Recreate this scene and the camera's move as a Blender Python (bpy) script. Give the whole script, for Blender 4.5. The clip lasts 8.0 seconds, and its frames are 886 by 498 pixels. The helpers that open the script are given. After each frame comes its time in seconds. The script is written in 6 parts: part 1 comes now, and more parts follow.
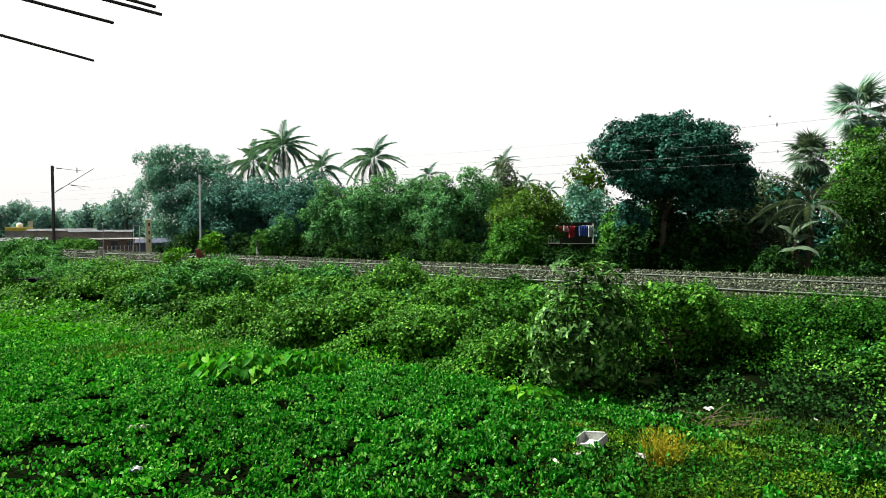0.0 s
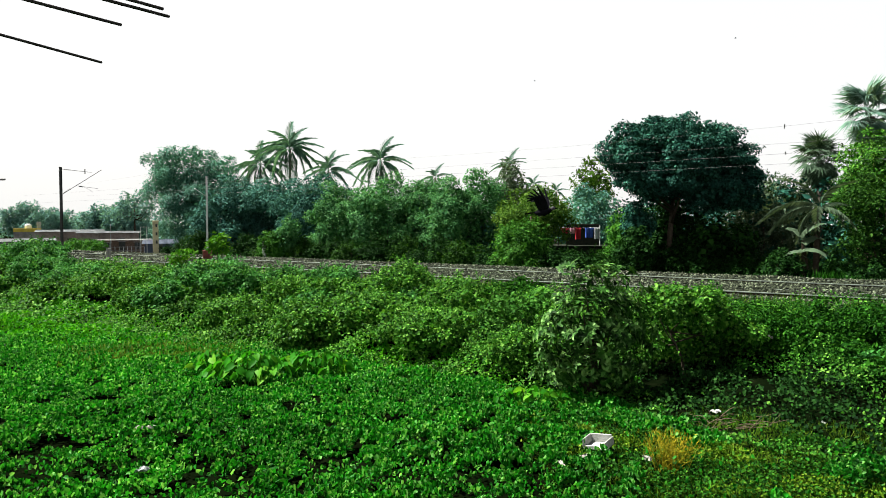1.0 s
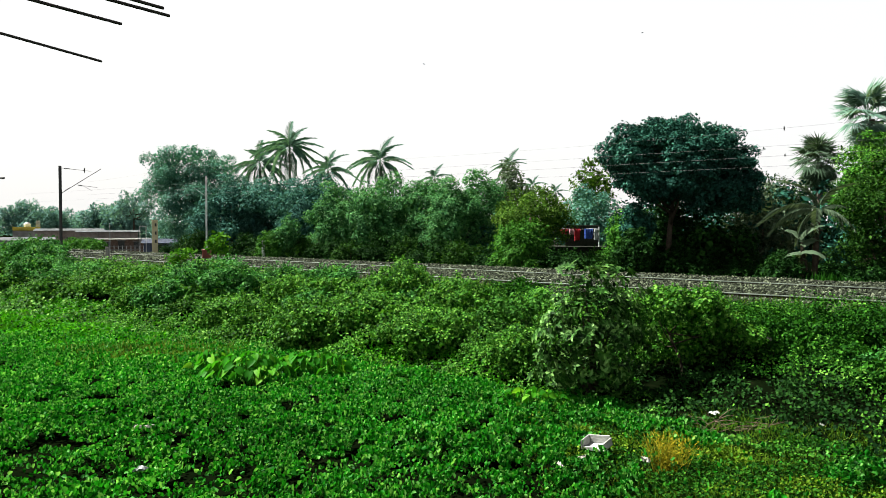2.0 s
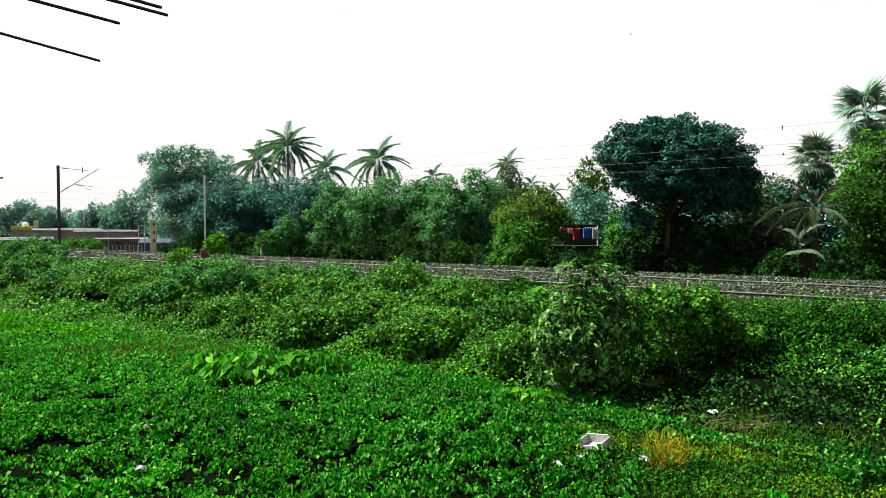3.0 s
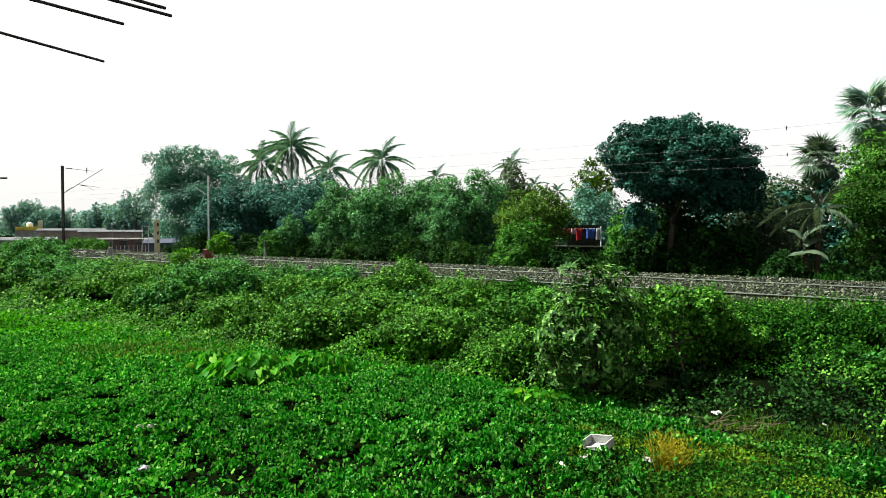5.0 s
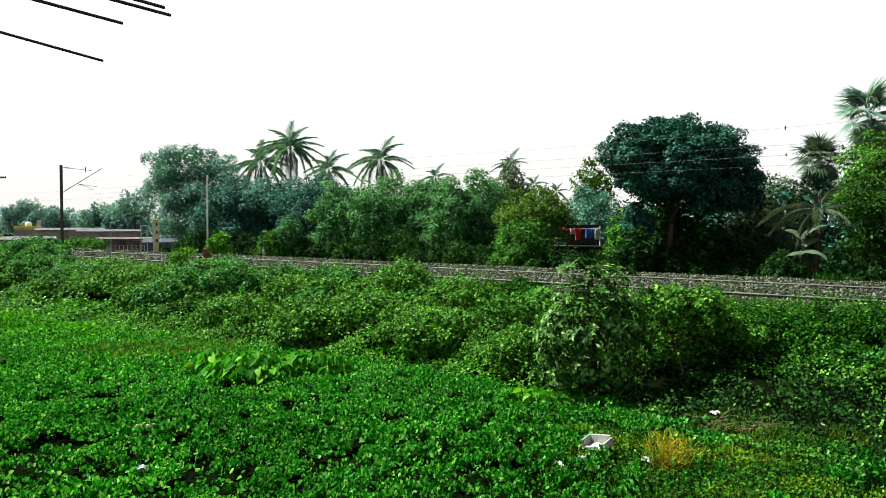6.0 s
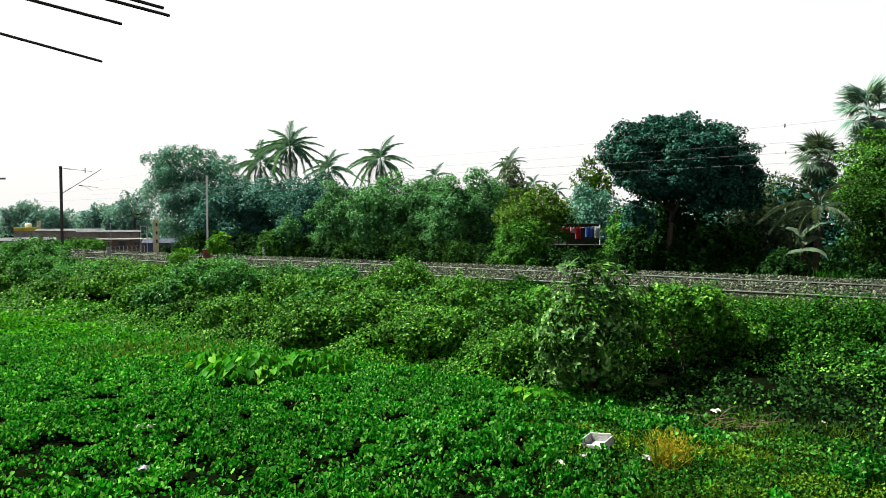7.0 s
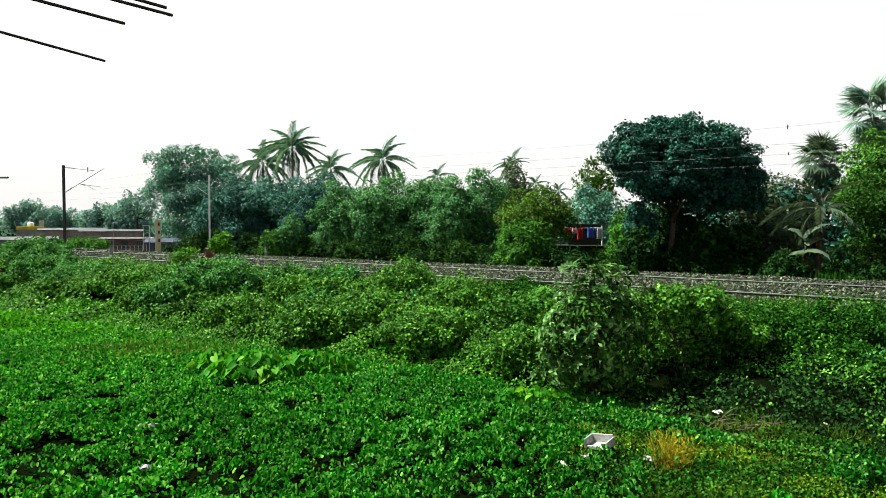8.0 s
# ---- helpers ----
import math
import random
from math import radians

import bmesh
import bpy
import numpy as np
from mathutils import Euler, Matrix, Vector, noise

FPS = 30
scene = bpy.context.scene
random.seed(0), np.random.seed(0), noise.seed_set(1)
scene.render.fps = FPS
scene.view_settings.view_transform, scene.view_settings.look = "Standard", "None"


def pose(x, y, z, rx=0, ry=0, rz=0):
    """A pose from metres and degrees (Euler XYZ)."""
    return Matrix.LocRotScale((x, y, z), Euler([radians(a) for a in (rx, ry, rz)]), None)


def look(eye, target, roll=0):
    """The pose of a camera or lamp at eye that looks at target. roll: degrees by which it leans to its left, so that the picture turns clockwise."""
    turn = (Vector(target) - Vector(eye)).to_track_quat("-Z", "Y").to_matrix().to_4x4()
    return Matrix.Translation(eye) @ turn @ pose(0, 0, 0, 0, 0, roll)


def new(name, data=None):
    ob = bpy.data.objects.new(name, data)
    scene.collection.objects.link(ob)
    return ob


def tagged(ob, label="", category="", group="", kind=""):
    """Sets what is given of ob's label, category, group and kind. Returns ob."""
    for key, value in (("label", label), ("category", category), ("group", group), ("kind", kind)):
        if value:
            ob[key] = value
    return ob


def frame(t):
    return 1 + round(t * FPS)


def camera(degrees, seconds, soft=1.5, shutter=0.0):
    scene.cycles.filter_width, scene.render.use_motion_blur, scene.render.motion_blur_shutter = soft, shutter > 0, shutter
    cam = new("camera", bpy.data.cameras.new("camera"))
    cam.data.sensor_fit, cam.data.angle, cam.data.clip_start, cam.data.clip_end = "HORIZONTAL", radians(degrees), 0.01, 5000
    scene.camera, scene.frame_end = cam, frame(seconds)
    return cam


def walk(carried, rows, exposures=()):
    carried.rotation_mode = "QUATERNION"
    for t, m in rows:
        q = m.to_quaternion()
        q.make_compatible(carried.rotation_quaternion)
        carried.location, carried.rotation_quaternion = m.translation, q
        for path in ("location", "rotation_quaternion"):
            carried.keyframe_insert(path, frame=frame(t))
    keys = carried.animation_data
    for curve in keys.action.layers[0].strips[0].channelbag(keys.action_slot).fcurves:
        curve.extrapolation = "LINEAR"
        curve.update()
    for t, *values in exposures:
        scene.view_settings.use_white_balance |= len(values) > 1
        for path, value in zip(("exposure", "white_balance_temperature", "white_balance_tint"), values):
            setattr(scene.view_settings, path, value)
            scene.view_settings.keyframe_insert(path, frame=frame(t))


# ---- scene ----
cam = camera(64.0, 8.0, soft=0.6)
EYE = (0, 0, 4.0)
walk(cam, [
    (0, look(EYE, (0.368, 39.975, 2.620), -0.330)),
    (0.5, look(EYE, (0.210, 39.977, 2.653), -0.270)),
    (1, look(EYE, (0.021, 39.979, 2.714), -0.238)),
    (1.5, look(EYE, (0.005, 39.981, 2.757), -0.009)),
    (3, look(EYE, (0.138, 39.979, 2.699), -0.055)),
    (3.5, look(EYE, (0.000, 39.981, 2.757), 0.000)),
    (4, look(EYE, (-0.078, 39.982, 2.789), 0.137)),
    (4.5, look(EYE, (-0.091, 39.981, 2.757), 0.010)),
    (6, look(EYE, (0.014, 39.979, 2.711), 0.036)),
    (6.5, look(EYE, (-0.054, 39.980, 2.736), -0.035)),
    (7, look(EYE, (0.014, 39.978, 2.671), -0.212)),
    (7.5, look(EYE, (-0.014, 39.977, 2.646), -0.177)),
    (8, look(EYE, (-0.097, 39.978, 2.684), -0.044)),
])

# ---------------------------------------------------------------- light
SUN_AT = Vector((-0.70, 0.22, 1.0)).normalized()
sun = new("sun", bpy.data.lights.new("sun", "SUN"))
sun.data.energy, sun.data.angle, sun.data.color = 5.0, radians(1.5), (1.0, 0.97, 0.9)
sun.matrix_world = look((0, 0, 60), Vector((0, 0, 60)) - SUN_AT)

world = bpy.data.worlds.new("world")
scene.world = world
world.use_nodes = True
wt = world.node_tree
sky = wt.nodes.new("ShaderNodeTexSky")
sky.sky_type, sky.sun_disc = "NISHITA", False
sky.sun_elevation, sky.sun_rotation = math.asin(SUN_AT.z), math.atan2(SUN_AT.x, SUN_AT.y)
sky.dust_density, sky.air_density = 6.0, 1.0
veil = wt.nodes.new("ShaderNodeMix")
veil.data_type = "RGBA"
veil.inputs["Factor"].default_value = 0.7
# hazy white sky, brightest low down
where = wt.nodes.new("ShaderNodeTexCoord")
height = wt.nodes.new("ShaderNodeSeparateXYZ")
haze = wt.nodes.new("ShaderNodeValToRGB")
haze.color_ramp.elements[0].position, haze.color_ramp.elements[0].color = 0.33, (1.0, 1.0, 0.99, 1)
haze.color_ramp.elements[1].position, haze.color_ramp.elements[1].color = 0.75, (0.10, 0.105, 0.115, 1)
haze.color_ramp.interpolation = "EASE"
gain = wt.nodes.new("ShaderNodeMix")
gain.data_type, gain.blend_type = "RGBA", "MULTIPLY"
gain.inputs["Factor"].default_value = 1.0
gain.inputs["B"].default_value = (11.3, 11.3, 11.2, 1)
wt.links.new(where.outputs["Generated"], height.inputs[0])
wt.links.new(height.outputs["Z"], haze.inputs[0])
wt.links.new(haze.outputs[0], gain.inputs["A"])
wt.links.new(gain.outputs["Result"], veil.inputs["B"])
wt.links.new(sky.outputs[0], veil.inputs["A"])
wt.links.new(veil.outputs["Result"], wt.nodes["Background"].inputs["Color"])
wt.nodes["Background"].inputs["Strength"].default_value = 0.0284
scene.view_settings.exposure = 2.06

# ---------------------------------------------------------------- frame of the railway
ANG = radians(52.3)
N2 = np.array([math.cos(ANG), math.sin(ANG)])      # across the tracks, away from the field
U2 = np.array([-math.sin(ANG), math.cos(ANG)])     # along the tracks
RNG = np.random.default_rng(7)


def rail_xy(s, a):
    return s * N2[0] + a * U2[0], s * N2[1] + a * U2[1]


def sa(x, y):
    return x * N2[0] + y * N2[1], x * U2[0] + y * U2[1]


def vnoise(x, y, seed=0):
    """Smooth value noise of unit cell, 0 to 1, for arrays."""
    x, y = np.asarray(x, float), np.asarray(y, float)
    ix, iy = np.floor(x), np.floor(y)
    fx, fy = x - ix, y - iy
    fx, fy = fx * fx * (3 - 2 * fx), fy * fy * (3 - 2 * fy)

    def h(i, j):
        v = np.sin(i * 127.1 + j * 311.7 + seed * 74.7) * 43758.5453
        return v - np.floor(v)
    return (h(ix, iy) * (1 - fx) + h(ix + 1, iy) * fx) * (1 - fy) + (h(ix, iy + 1) * (1 - fx) + h(ix + 1, iy + 1) * fx) * fy


def ground_z(x, y):
    """Height of the bare ground: marsh, embankment, formation of the railway, land beyond."""
    s, a = sa(np.asarray(x, float), np.asarray(y, float))
    foot = 14.4 + 1.2 * (vnoise(a / 4.0, a * 0, 3) - 0.5)
    up = np.clip((s - foot) / (26.0 - foot), 0, 1)
    up = 1 - (1 - up) ** 1.6
    down = np.clip((s - 38.6) / 2.4, 0, 1)
    far = np.clip((np.abs(s - 30) - 60) / 100, 0, 1)
    z = 1.22 * up - 0.95 * down
    z = z + (vnoise(x / 1.7, y / 1.7, 5) - 0.5) * 0.35 * np.clip(up * 4, 0, 1) * np.clip((26 - s) / 2, 0, 1)
    return z - 0.05 + (vnoise(x / 9, y / 9, 8) - 0.5) * 0.5 * far


# ---------------------------------------------------------------- materials
def mat(name, build):
    m = bpy.data.materials.new(name)
    m.use_nodes = True
    nt = m.node_tree
    build(nt, nt.nodes["Principled BSDF"])
    return m


def ramp(nt, source, stops):
    r = nt.nodes.new("ShaderNodeValToRGB")
    e = r.color_ramp.elements
    while len(e) < len(stops):
        e.new(0.5)
    for el, (p, c) in zip(e, stops):
        el.position, el.color = p, (*c, 1)
    nt.links.new(source, r.inputs[0])
    return r.outputs[0]


def noise_node(nt, scale, detail=4.0, rough=0.6):
    t = nt.nodes.new("ShaderNodeTexCoord")
    n = nt.nodes.new("ShaderNodeTexNoise")
    n.inputs["Scale"].default_value, n.inputs["Detail"].default_value, n.inputs["Roughness"].default_value = scale, detail, rough
    nt.links.new(t.outputs["Object"], n.inputs["Vector"])
    return n.outputs["Fac"]


def mix_col(nt, a, b, fac, blend="MIX"):
    m = nt.nodes.new("ShaderNodeMix")
    m.data_type, m.blend_type = "RGBA", blend
    for sock, v in ((m.inputs["Factor"], fac), (m.inputs["A"], a), (m.inputs["B"], b)):
        if isinstance(v, (int, float)):
            sock.default_value = v
        elif isinstance(v, tuple):
            sock.default_value = (*v, 1)
        else:
            nt.links.new(v, sock)
    return m.outputs["Result"]


def bump(nt, p, fac, strength, dist=0.02):
    b = nt.nodes.new("ShaderNodeBump")
    b.inputs["Strength"].default_value, b.inputs["Distance"].default_value = strength, dist
    nt.links.new(fac, b.inputs["Height"])
    nt.links.new(b.outputs[0], p.inputs["Normal"])


def leaf_mat(name, dark, mid, light, gloss=0.42, through_light=0.3, patch=0.5, shine=0.09):
    """Leaves: each leaf its own tone, patches of tone over the plant, light that shines through."""
    def build(nt, p):
        g = nt.nodes.new("ShaderNodeNewGeometry")
        bright = tuple(0.7 * a + 0.3 * b for a, b in zip(mid, light))
        c = ramp(nt, g.outputs["Random Per Island"], [(0.0, dark), (0.5, mid), (0.84, bright), (1.0, light)])
        big = ramp(nt, noise_node(nt, patch, 3), [(0.3, (0.20, 0.21, 0.22)), (0.7, (0.50, 0.48, 0.44))])
        c = mix_col(nt, c, big, 1.0, "MULTIPLY")
        nt.links.new(c, p.inputs["Base Color"])
        p.inputs["Roughness"].default_value = gloss + 0.2
        p.inputs["Specular IOR Level"].default_value = shine * 0.3
        tr = nt.nodes.new("ShaderNodeBsdfTranslucent")
        tc = mix_col(nt, c, (1.2, 1.2, 0.6), 1.0, "MULTIPLY")
        nt.links.new(tc, tr.inputs["Color"])
        mx = nt.nodes.new("ShaderNodeMixShader")
        mx.inputs[0].default_value = through_light * 0.8
        nt.links.new(p.outputs[0], mx.inputs[1])
        nt.links.new(tr.outputs[0], mx.inputs[2])
        nt.links.new(mx.outputs[0], nt.nodes["Material Output"].inputs["Surface"])
    return mat(name, build)


def rough_mat(name, c1, c2, scale=6.0, rough=0.85, metal=0.0, relief=0.4, dist=0.02, c3=None):
    def build(nt, p):
        f = noise_node(nt, scale, 6, 0.65)
        stops = [(0.3, c1), (0.7, c2)] if c3 is None else [(0.25, c1), (0.55, c2), (0.8, c3)]
        c = ramp(nt, f, stops)
        stain = ramp(nt, noise_node(nt, scale * 0.17, 3), [(0.35, (0.40, 0.40, 0.40)), (0.65, (0.68, 0.68, 0.68))])
        nt.links.new(mix_col(nt, c, stain, 1.0, "MULTIPLY"), p.inputs["Base Color"])
        p.inputs["Roughness"].default_value, p.inputs["Metallic"].default_value = rough, metal
        p.inputs["Specular IOR Level"].default_value = 0.5 if rough < 0.9 else (0.04 if rough < 0.96 else 0.0)
        bump(nt, p, noise_node(nt, scale * 3, 4), relief, dist)
    return mat(name, build)


def stone_mat():
    def build(nt, p):
        g = nt.nodes.new("ShaderNodeNewGeometry")
        c = ramp(nt, g.outputs["Random Per Island"], [(0.0, (0.003, 0.004, 0.0022)), (0.45, (0.0115, 0.0155, 0.0085)), (0.8, (0.036, 0.045, 0.027)), (1.0, (0.13, 0.155, 0.1))])
        nt.links.new(c, p.inputs["Base Color"])
        p.inputs["Roughness"].default_value = 0.95
        p.inputs["Specular IOR Level"].default_value = 0.1
    return mat("ballast_stone", build)


# Near-black: shade between and below the leaves is in the soil's colour.
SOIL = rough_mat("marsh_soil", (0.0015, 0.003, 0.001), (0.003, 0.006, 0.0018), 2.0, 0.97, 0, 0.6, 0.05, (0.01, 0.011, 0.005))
BALLAST_BED = rough_mat("ballast_bed", (0.016, 0.02, 0.013), (0.042, 0.052, 0.034), 9.0, 0.95, 0, 0.8, 0.05)
STONE = stone_mat()
# Polished rail head: a pale rough colour carries the sun's glint.
RAIL_TOP = rough_mat("polished_rail_glint", (0.18, 0.22, 0.18), (0.28, 0.335, 0.28), 4, 0.5, 0.4, 0.05)
RAIL_SIDE = rough_mat("rusty_rail", (0.02, 0.016, 0.01), (0.05, 0.038, 0.025), 8, 0.9, 0.0, 0.3)
BARK = rough_mat("bark", (0.035, 0.028, 0.02), (0.11, 0.09, 0.065), 5, 0.95, 0, 0.8, 0.03)
PALM_BARK = rough_mat("palm_bark", (0.08, 0.07, 0.055), (0.18, 0.16, 0.13), 6, 0.95, 0, 0.8, 0.03)
CONCRETE = rough_mat("weathered_concrete", (0.28, 0.27, 0.25), (0.45, 0.44, 0.41), 3, 0.9)
PALE_PAINT = rough_mat("pale_painted_steel", (0.85, 0.88, 0.86), (1.0, 1.0, 0.98), 5, 0.5, 0.0, 0.1)
DARK_STEEL = rough_mat("dark_steel", (0.03, 0.033, 0.032), (0.07, 0.072, 0.07), 6, 0.6, 0.3, 0.2)
GALV = rough_mat("galvanised_steel", (0.32, 0.36, 0.36), (0.5, 0.54, 0.53), 5, 0.5, 0.4, 0.1)
REBAR = rough_mat("rusty_rebar", (0.02, 0.017, 0.016), (0.055, 0.042, 0.036), 40, 0.8, 0.3, 0.5, 0.002)
TIN = rough_mat("weathered_tin", (0.09, 0.11, 0.12), (0.26, 0.29, 0.3), 1.5, 0.6, 0.2, 0.3)
# Brick colour muted to include the haze before the sheds.
BRICK = rough_mat("brick_face", (0.13, 0.085, 0.065), (0.27, 0.18, 0.14), 4, 0.9)
PLASTER_Y = rough_mat("yellow_plaster", (0.92, 0.8, 0.45), (1.0, 0.9, 0.58), 2, 0.85)
YELLOW = rough_mat("yellow_sheet", (0.75, 0.6, 0.03), (0.85, 0.7, 0.06), 2, 0.6)
TARP = rough_mat("blue_tarpaulin", (0.03, 0.05, 0.1), (0.07, 0.11, 0.2), 3, 0.5)
RED_PAINT = rough_mat("faded_red_paint", (0.22, 0.03, 0.02), (0.34, 0.06, 0.04), 8, 0.7)
WHITE_FOAM = rough_mat("dirty_white_foam", (0.42, 0.44, 0.4), (0.66, 0.67, 0.64), 9, 0.9)
PAPER = rough_mat("pale_litter", (0.36, 0.35, 0.3), (0.56, 0.55, 0.5), 12, 0.9)
TWIG = rough_mat("dry_twig", (0.10, 0.07, 0.05), (0.24, 0.18, 0.13), 20, 0.9)
CLOTH_RED = rough_mat("red_cloth", (0.5, 0.03, 0.04), (0.65, 0.07, 0.09), 5, 0.9)
CLOTH_PINK = rough_mat("pink_cloth", (0.75, 0.35, 0.4), (0.85, 0.5, 0.52), 5, 0.9)
CLOTH_BLUE = rough_mat("blue_cloth", (0.05, 0.1, 0.45), (0.1, 0.2, 0.65), 5, 0.9)
CLOTH_WHITE = rough_mat("white_cloth", (0.6, 0.65, 0.66), (0.78, 0.8, 0.8), 5, 0.9)
FEATHER = rough_mat("black_feathers", (0.006, 0.006, 0.008), (0.016, 0.016, 0.02), 30, 0.97)
FEATHER_GREY = rough_mat("grey_feathers", (0.07, 0.07, 0.07), (0.12, 0.12, 0.12), 30, 0.97)

L_FIELD = leaf_mat("water_hyacinth_leaf", (0.004, 0.08, 0.004), (0.024, 0.40, 0.018), (0.38, 0.98, 0.22), 0.3, 0.45, 0.35, 0.2)
L_FIELD_FINE = leaf_mat("marsh_grass_leaf", (0.015, 0.2, 0.004), (0.065, 0.42, 0.008), (0.18, 0.68, 0.025), 0.5, 0.35, 0.3)
L_TARO = leaf_mat("taro_leaf", (0.04, 0.24, 0.012), (0.12, 0.42, 0.025), (0.26, 0.6, 0.05), 0.35, 0.35, 0.8)
L_CREEPER = leaf_mat("creeper_leaf", (0.006, 0.05, 0.004), (0.072, 0.33, 0.022), (0.38, 0.84, 0.13), 0.4, 0.26, 0.45, 0.12)
L_SHRUB = leaf_mat("shrub_leaf", (0.006, 0.06, 0.008), (0.07, 0.38, 0.06), (0.32, 0.85, 0.24), 0.4, 0.3, 0.6, 0.12)
L_BUSH = leaf_mat("bush_leaf", (0.006, 0.034, 0.004), (0.052, 0.2, 0.025), (0.34, 0.66, 0.18), 0.4, 0.15, 0.8, 0.2)
L_HERB = leaf_mat("bank_herb_leaf", (0.005, 0.045, 0.003), (0.022, 0.14, 0.009), (0.10, 0.38, 0.03), 0.45, 0.2, 0.6)
L_TREE = leaf_mat("mid_green_leaf", (0.03, 0.17, 0.055), (0.115, 0.43, 0.125), (0.35, 0.8, 0.3), 0.4, 0.25, 0.25, 0.1)
L_DARK = leaf_mat("dark_evergreen_leaf", (0.01, 0.06, 0.046), (0.035, 0.165, 0.12), (0.12, 0.4, 0.29), 0.4, 0.1, 0.25, 0.05)
# Blue-green lightened further: bluish haze is part of this colour.
L_BLUE = leaf_mat("hazy_blue_green_leaf", (0.10, 0.36, 0.26), (0.18, 0.52, 0.38), (0.32, 0.72, 0.55), 0.45, 0.2, 0.2)
L_OLIVE = leaf_mat("olive_leaf", (0.035, 0.11, 0.012), (0.10, 0.25, 0.03), (0.24, 0.45, 0.07), 0.5, 0.3, 0.4)
L_BROWN = leaf_mat("grey_green_leaf", (0.08, 0.14, 0.08), (0.17, 0.27, 0.16), (0.3, 0.42, 0.27), 0.5, 0.25, 0.4)
# Palm green with the haze around the tall crowns mixed in.
L_PALM = leaf_mat("hazy_palm_leaf", (0.12, 0.32, 0.22), (0.22, 0.48, 0.34), (0.36, 0.64, 0.46), 0.4, 0.4, 0.4, 0.1)
# Creeper colour darkened by painted shade, for vine walls and thicket edge.
L_SHADED_VINE = leaf_mat("shaded_vine_leaf", (0.01, 0.05, 0.006), (0.03, 0.12, 0.014), (0.10, 0.28, 0.035), 0.42, 0.25, 0.4)
# Leaf colour with deep shade put into it, for undergrowth and dark fronts.
L_SHADE = leaf_mat("shade_dark_leaf", (0.006, 0.03, 0.008), (0.02, 0.085, 0.015), (0.06, 0.2, 0.034), 0.45, 0.12, 0.3, 0.06)
L_FAN = leaf_mat("fan_palm_leaf", (0.2, 0.4, 0.3), (0.32, 0.56, 0.44), (0.5, 0.72, 0.6), 0.4, 0.35, 0.5, 0.1)
# Pale bluish leaf colour that holds the distance haze of the far trees.
L_FAR = leaf_mat("haze_tinted_leaf", (0.17, 0.42, 0.39), (0.23, 0.51, 0.47), (0.31, 0.61, 0.56), 0.5, 0.3, 0.1)
# Haze over the trees beneath the palms, put into their leaf colour.
L_HAZE = leaf_mat("haze_teal_leaf", (0.025, 0.12, 0.10), (0.08, 0.27, 0.22), (0.2, 0.52, 0.42), 0.45, 0.15, 0.25, 0.05)
# Dark greenish grey for the low house and one post.
DARK_WALL = rough_mat("dark_wall", (0.02, 0.028, 0.02), (0.06, 0.065, 0.05), 2, 0.92)
# Shed wall colour lightened to include haze.
DULL_WALL = rough_mat("dull_wall", (0.22, 0.18, 0.16), (0.42, 0.36, 0.32), 2, 0.92)
L_VINE = leaf_mat("bright_vine_leaf", (0.02, 0.12, 0.012), (0.08, 0.32, 0.035), (0.22, 0.58, 0.1), 0.4, 0.3, 0.5)
L_LIME = leaf_mat("yellow_green_weed", (0.05, 0.17, 0.008), (0.17, 0.38, 0.02), (0.42, 0.64, 0.07), 0.6, 0.3, 1.5)
L_YELLOW = leaf_mat("yellow_weed", (0.35, 0.36, 0.02), (0.7, 0.6, 0.035), (0.88, 0.78, 0.08), 0.7, 0.3, 2.0)
L_STRAW = leaf_mat("straw_grass", (0.09, 0.2, 0.02), (0.19, 0.33, 0.04), (0.36, 0.5, 0.09), 0.7, 0.3, 0.8)
L_GRASS = leaf_mat("dry_green_grass", (0.05, 0.17, 0.01), (0.13, 0.32, 0.02), (0.3, 0.48, 0.05), 0.6, 0.3, 0.8)


# ---------------------------------------------------------------- mesh helpers
def part(name, bm, material, parent=None, label="", smooth=False):
    me = bpy.data.meshes.new(name)
    bm.to_mesh(me)
    bm.free()
    me.materials.append(material)
    if smooth:
        me.polygons.foreach_set("use_smooth", [True] * len(me.polygons))
    ob = new(name, me)
    ob.parent = parent
    return tagged(ob, label)


def thing(name, at, label, category, group="", kind="", turn=0.0):
    ob = new(name)
    ob.empty_display_size = 0.2
    ob.matrix_basis = pose(at[0], at[1], at[2], 0, 0, turn)
    return tagged(ob, label, category, group, kind)


def raw_mesh(name, verts, faces, materials):
    """Mesh from arrays: verts (n, 3), faces (m, k), all with k corners."""
    me = bpy.data.meshes.new(name)
    verts, faces = np.asarray(verts, np.float32), np.asarray(faces, np.int32)
    m, k = faces.shape
    me.vertices.add(len(verts))
    me.vertices.foreach_set("co", verts.ravel())
    me.loops.add(m * k)
    me.loops.foreach_set("vertex_index", faces.ravel())
    me.polygons.add(m)
    me.polygons.foreach_set("loop_start", np.arange(0, m * k, k, dtype=np.int32))
    for x in materials if isinstance(materials, (list, tuple)) else [materials]:
        me.materials.append(x)
    me.update(calc_edges=True)
    me.validate()
    return me


# leaf outlines: length 1 along y, blade in xy
RHOMB = (np.array([(0, 0, 0), (0.28, 0.45, 0.07), (0, 1, -0.08), (-0.28, 0.45, 0.07)]), np.array([(0, 1, 2), (0, 2, 3)]))
BROAD = (np.array([(0, 0, 0), (0.42, 0.4, 0.10), (0, 1, -0.12), (-0.42, 0.4, 0.10)]), np.array([(0, 1, 2), (0, 2, 3)]))
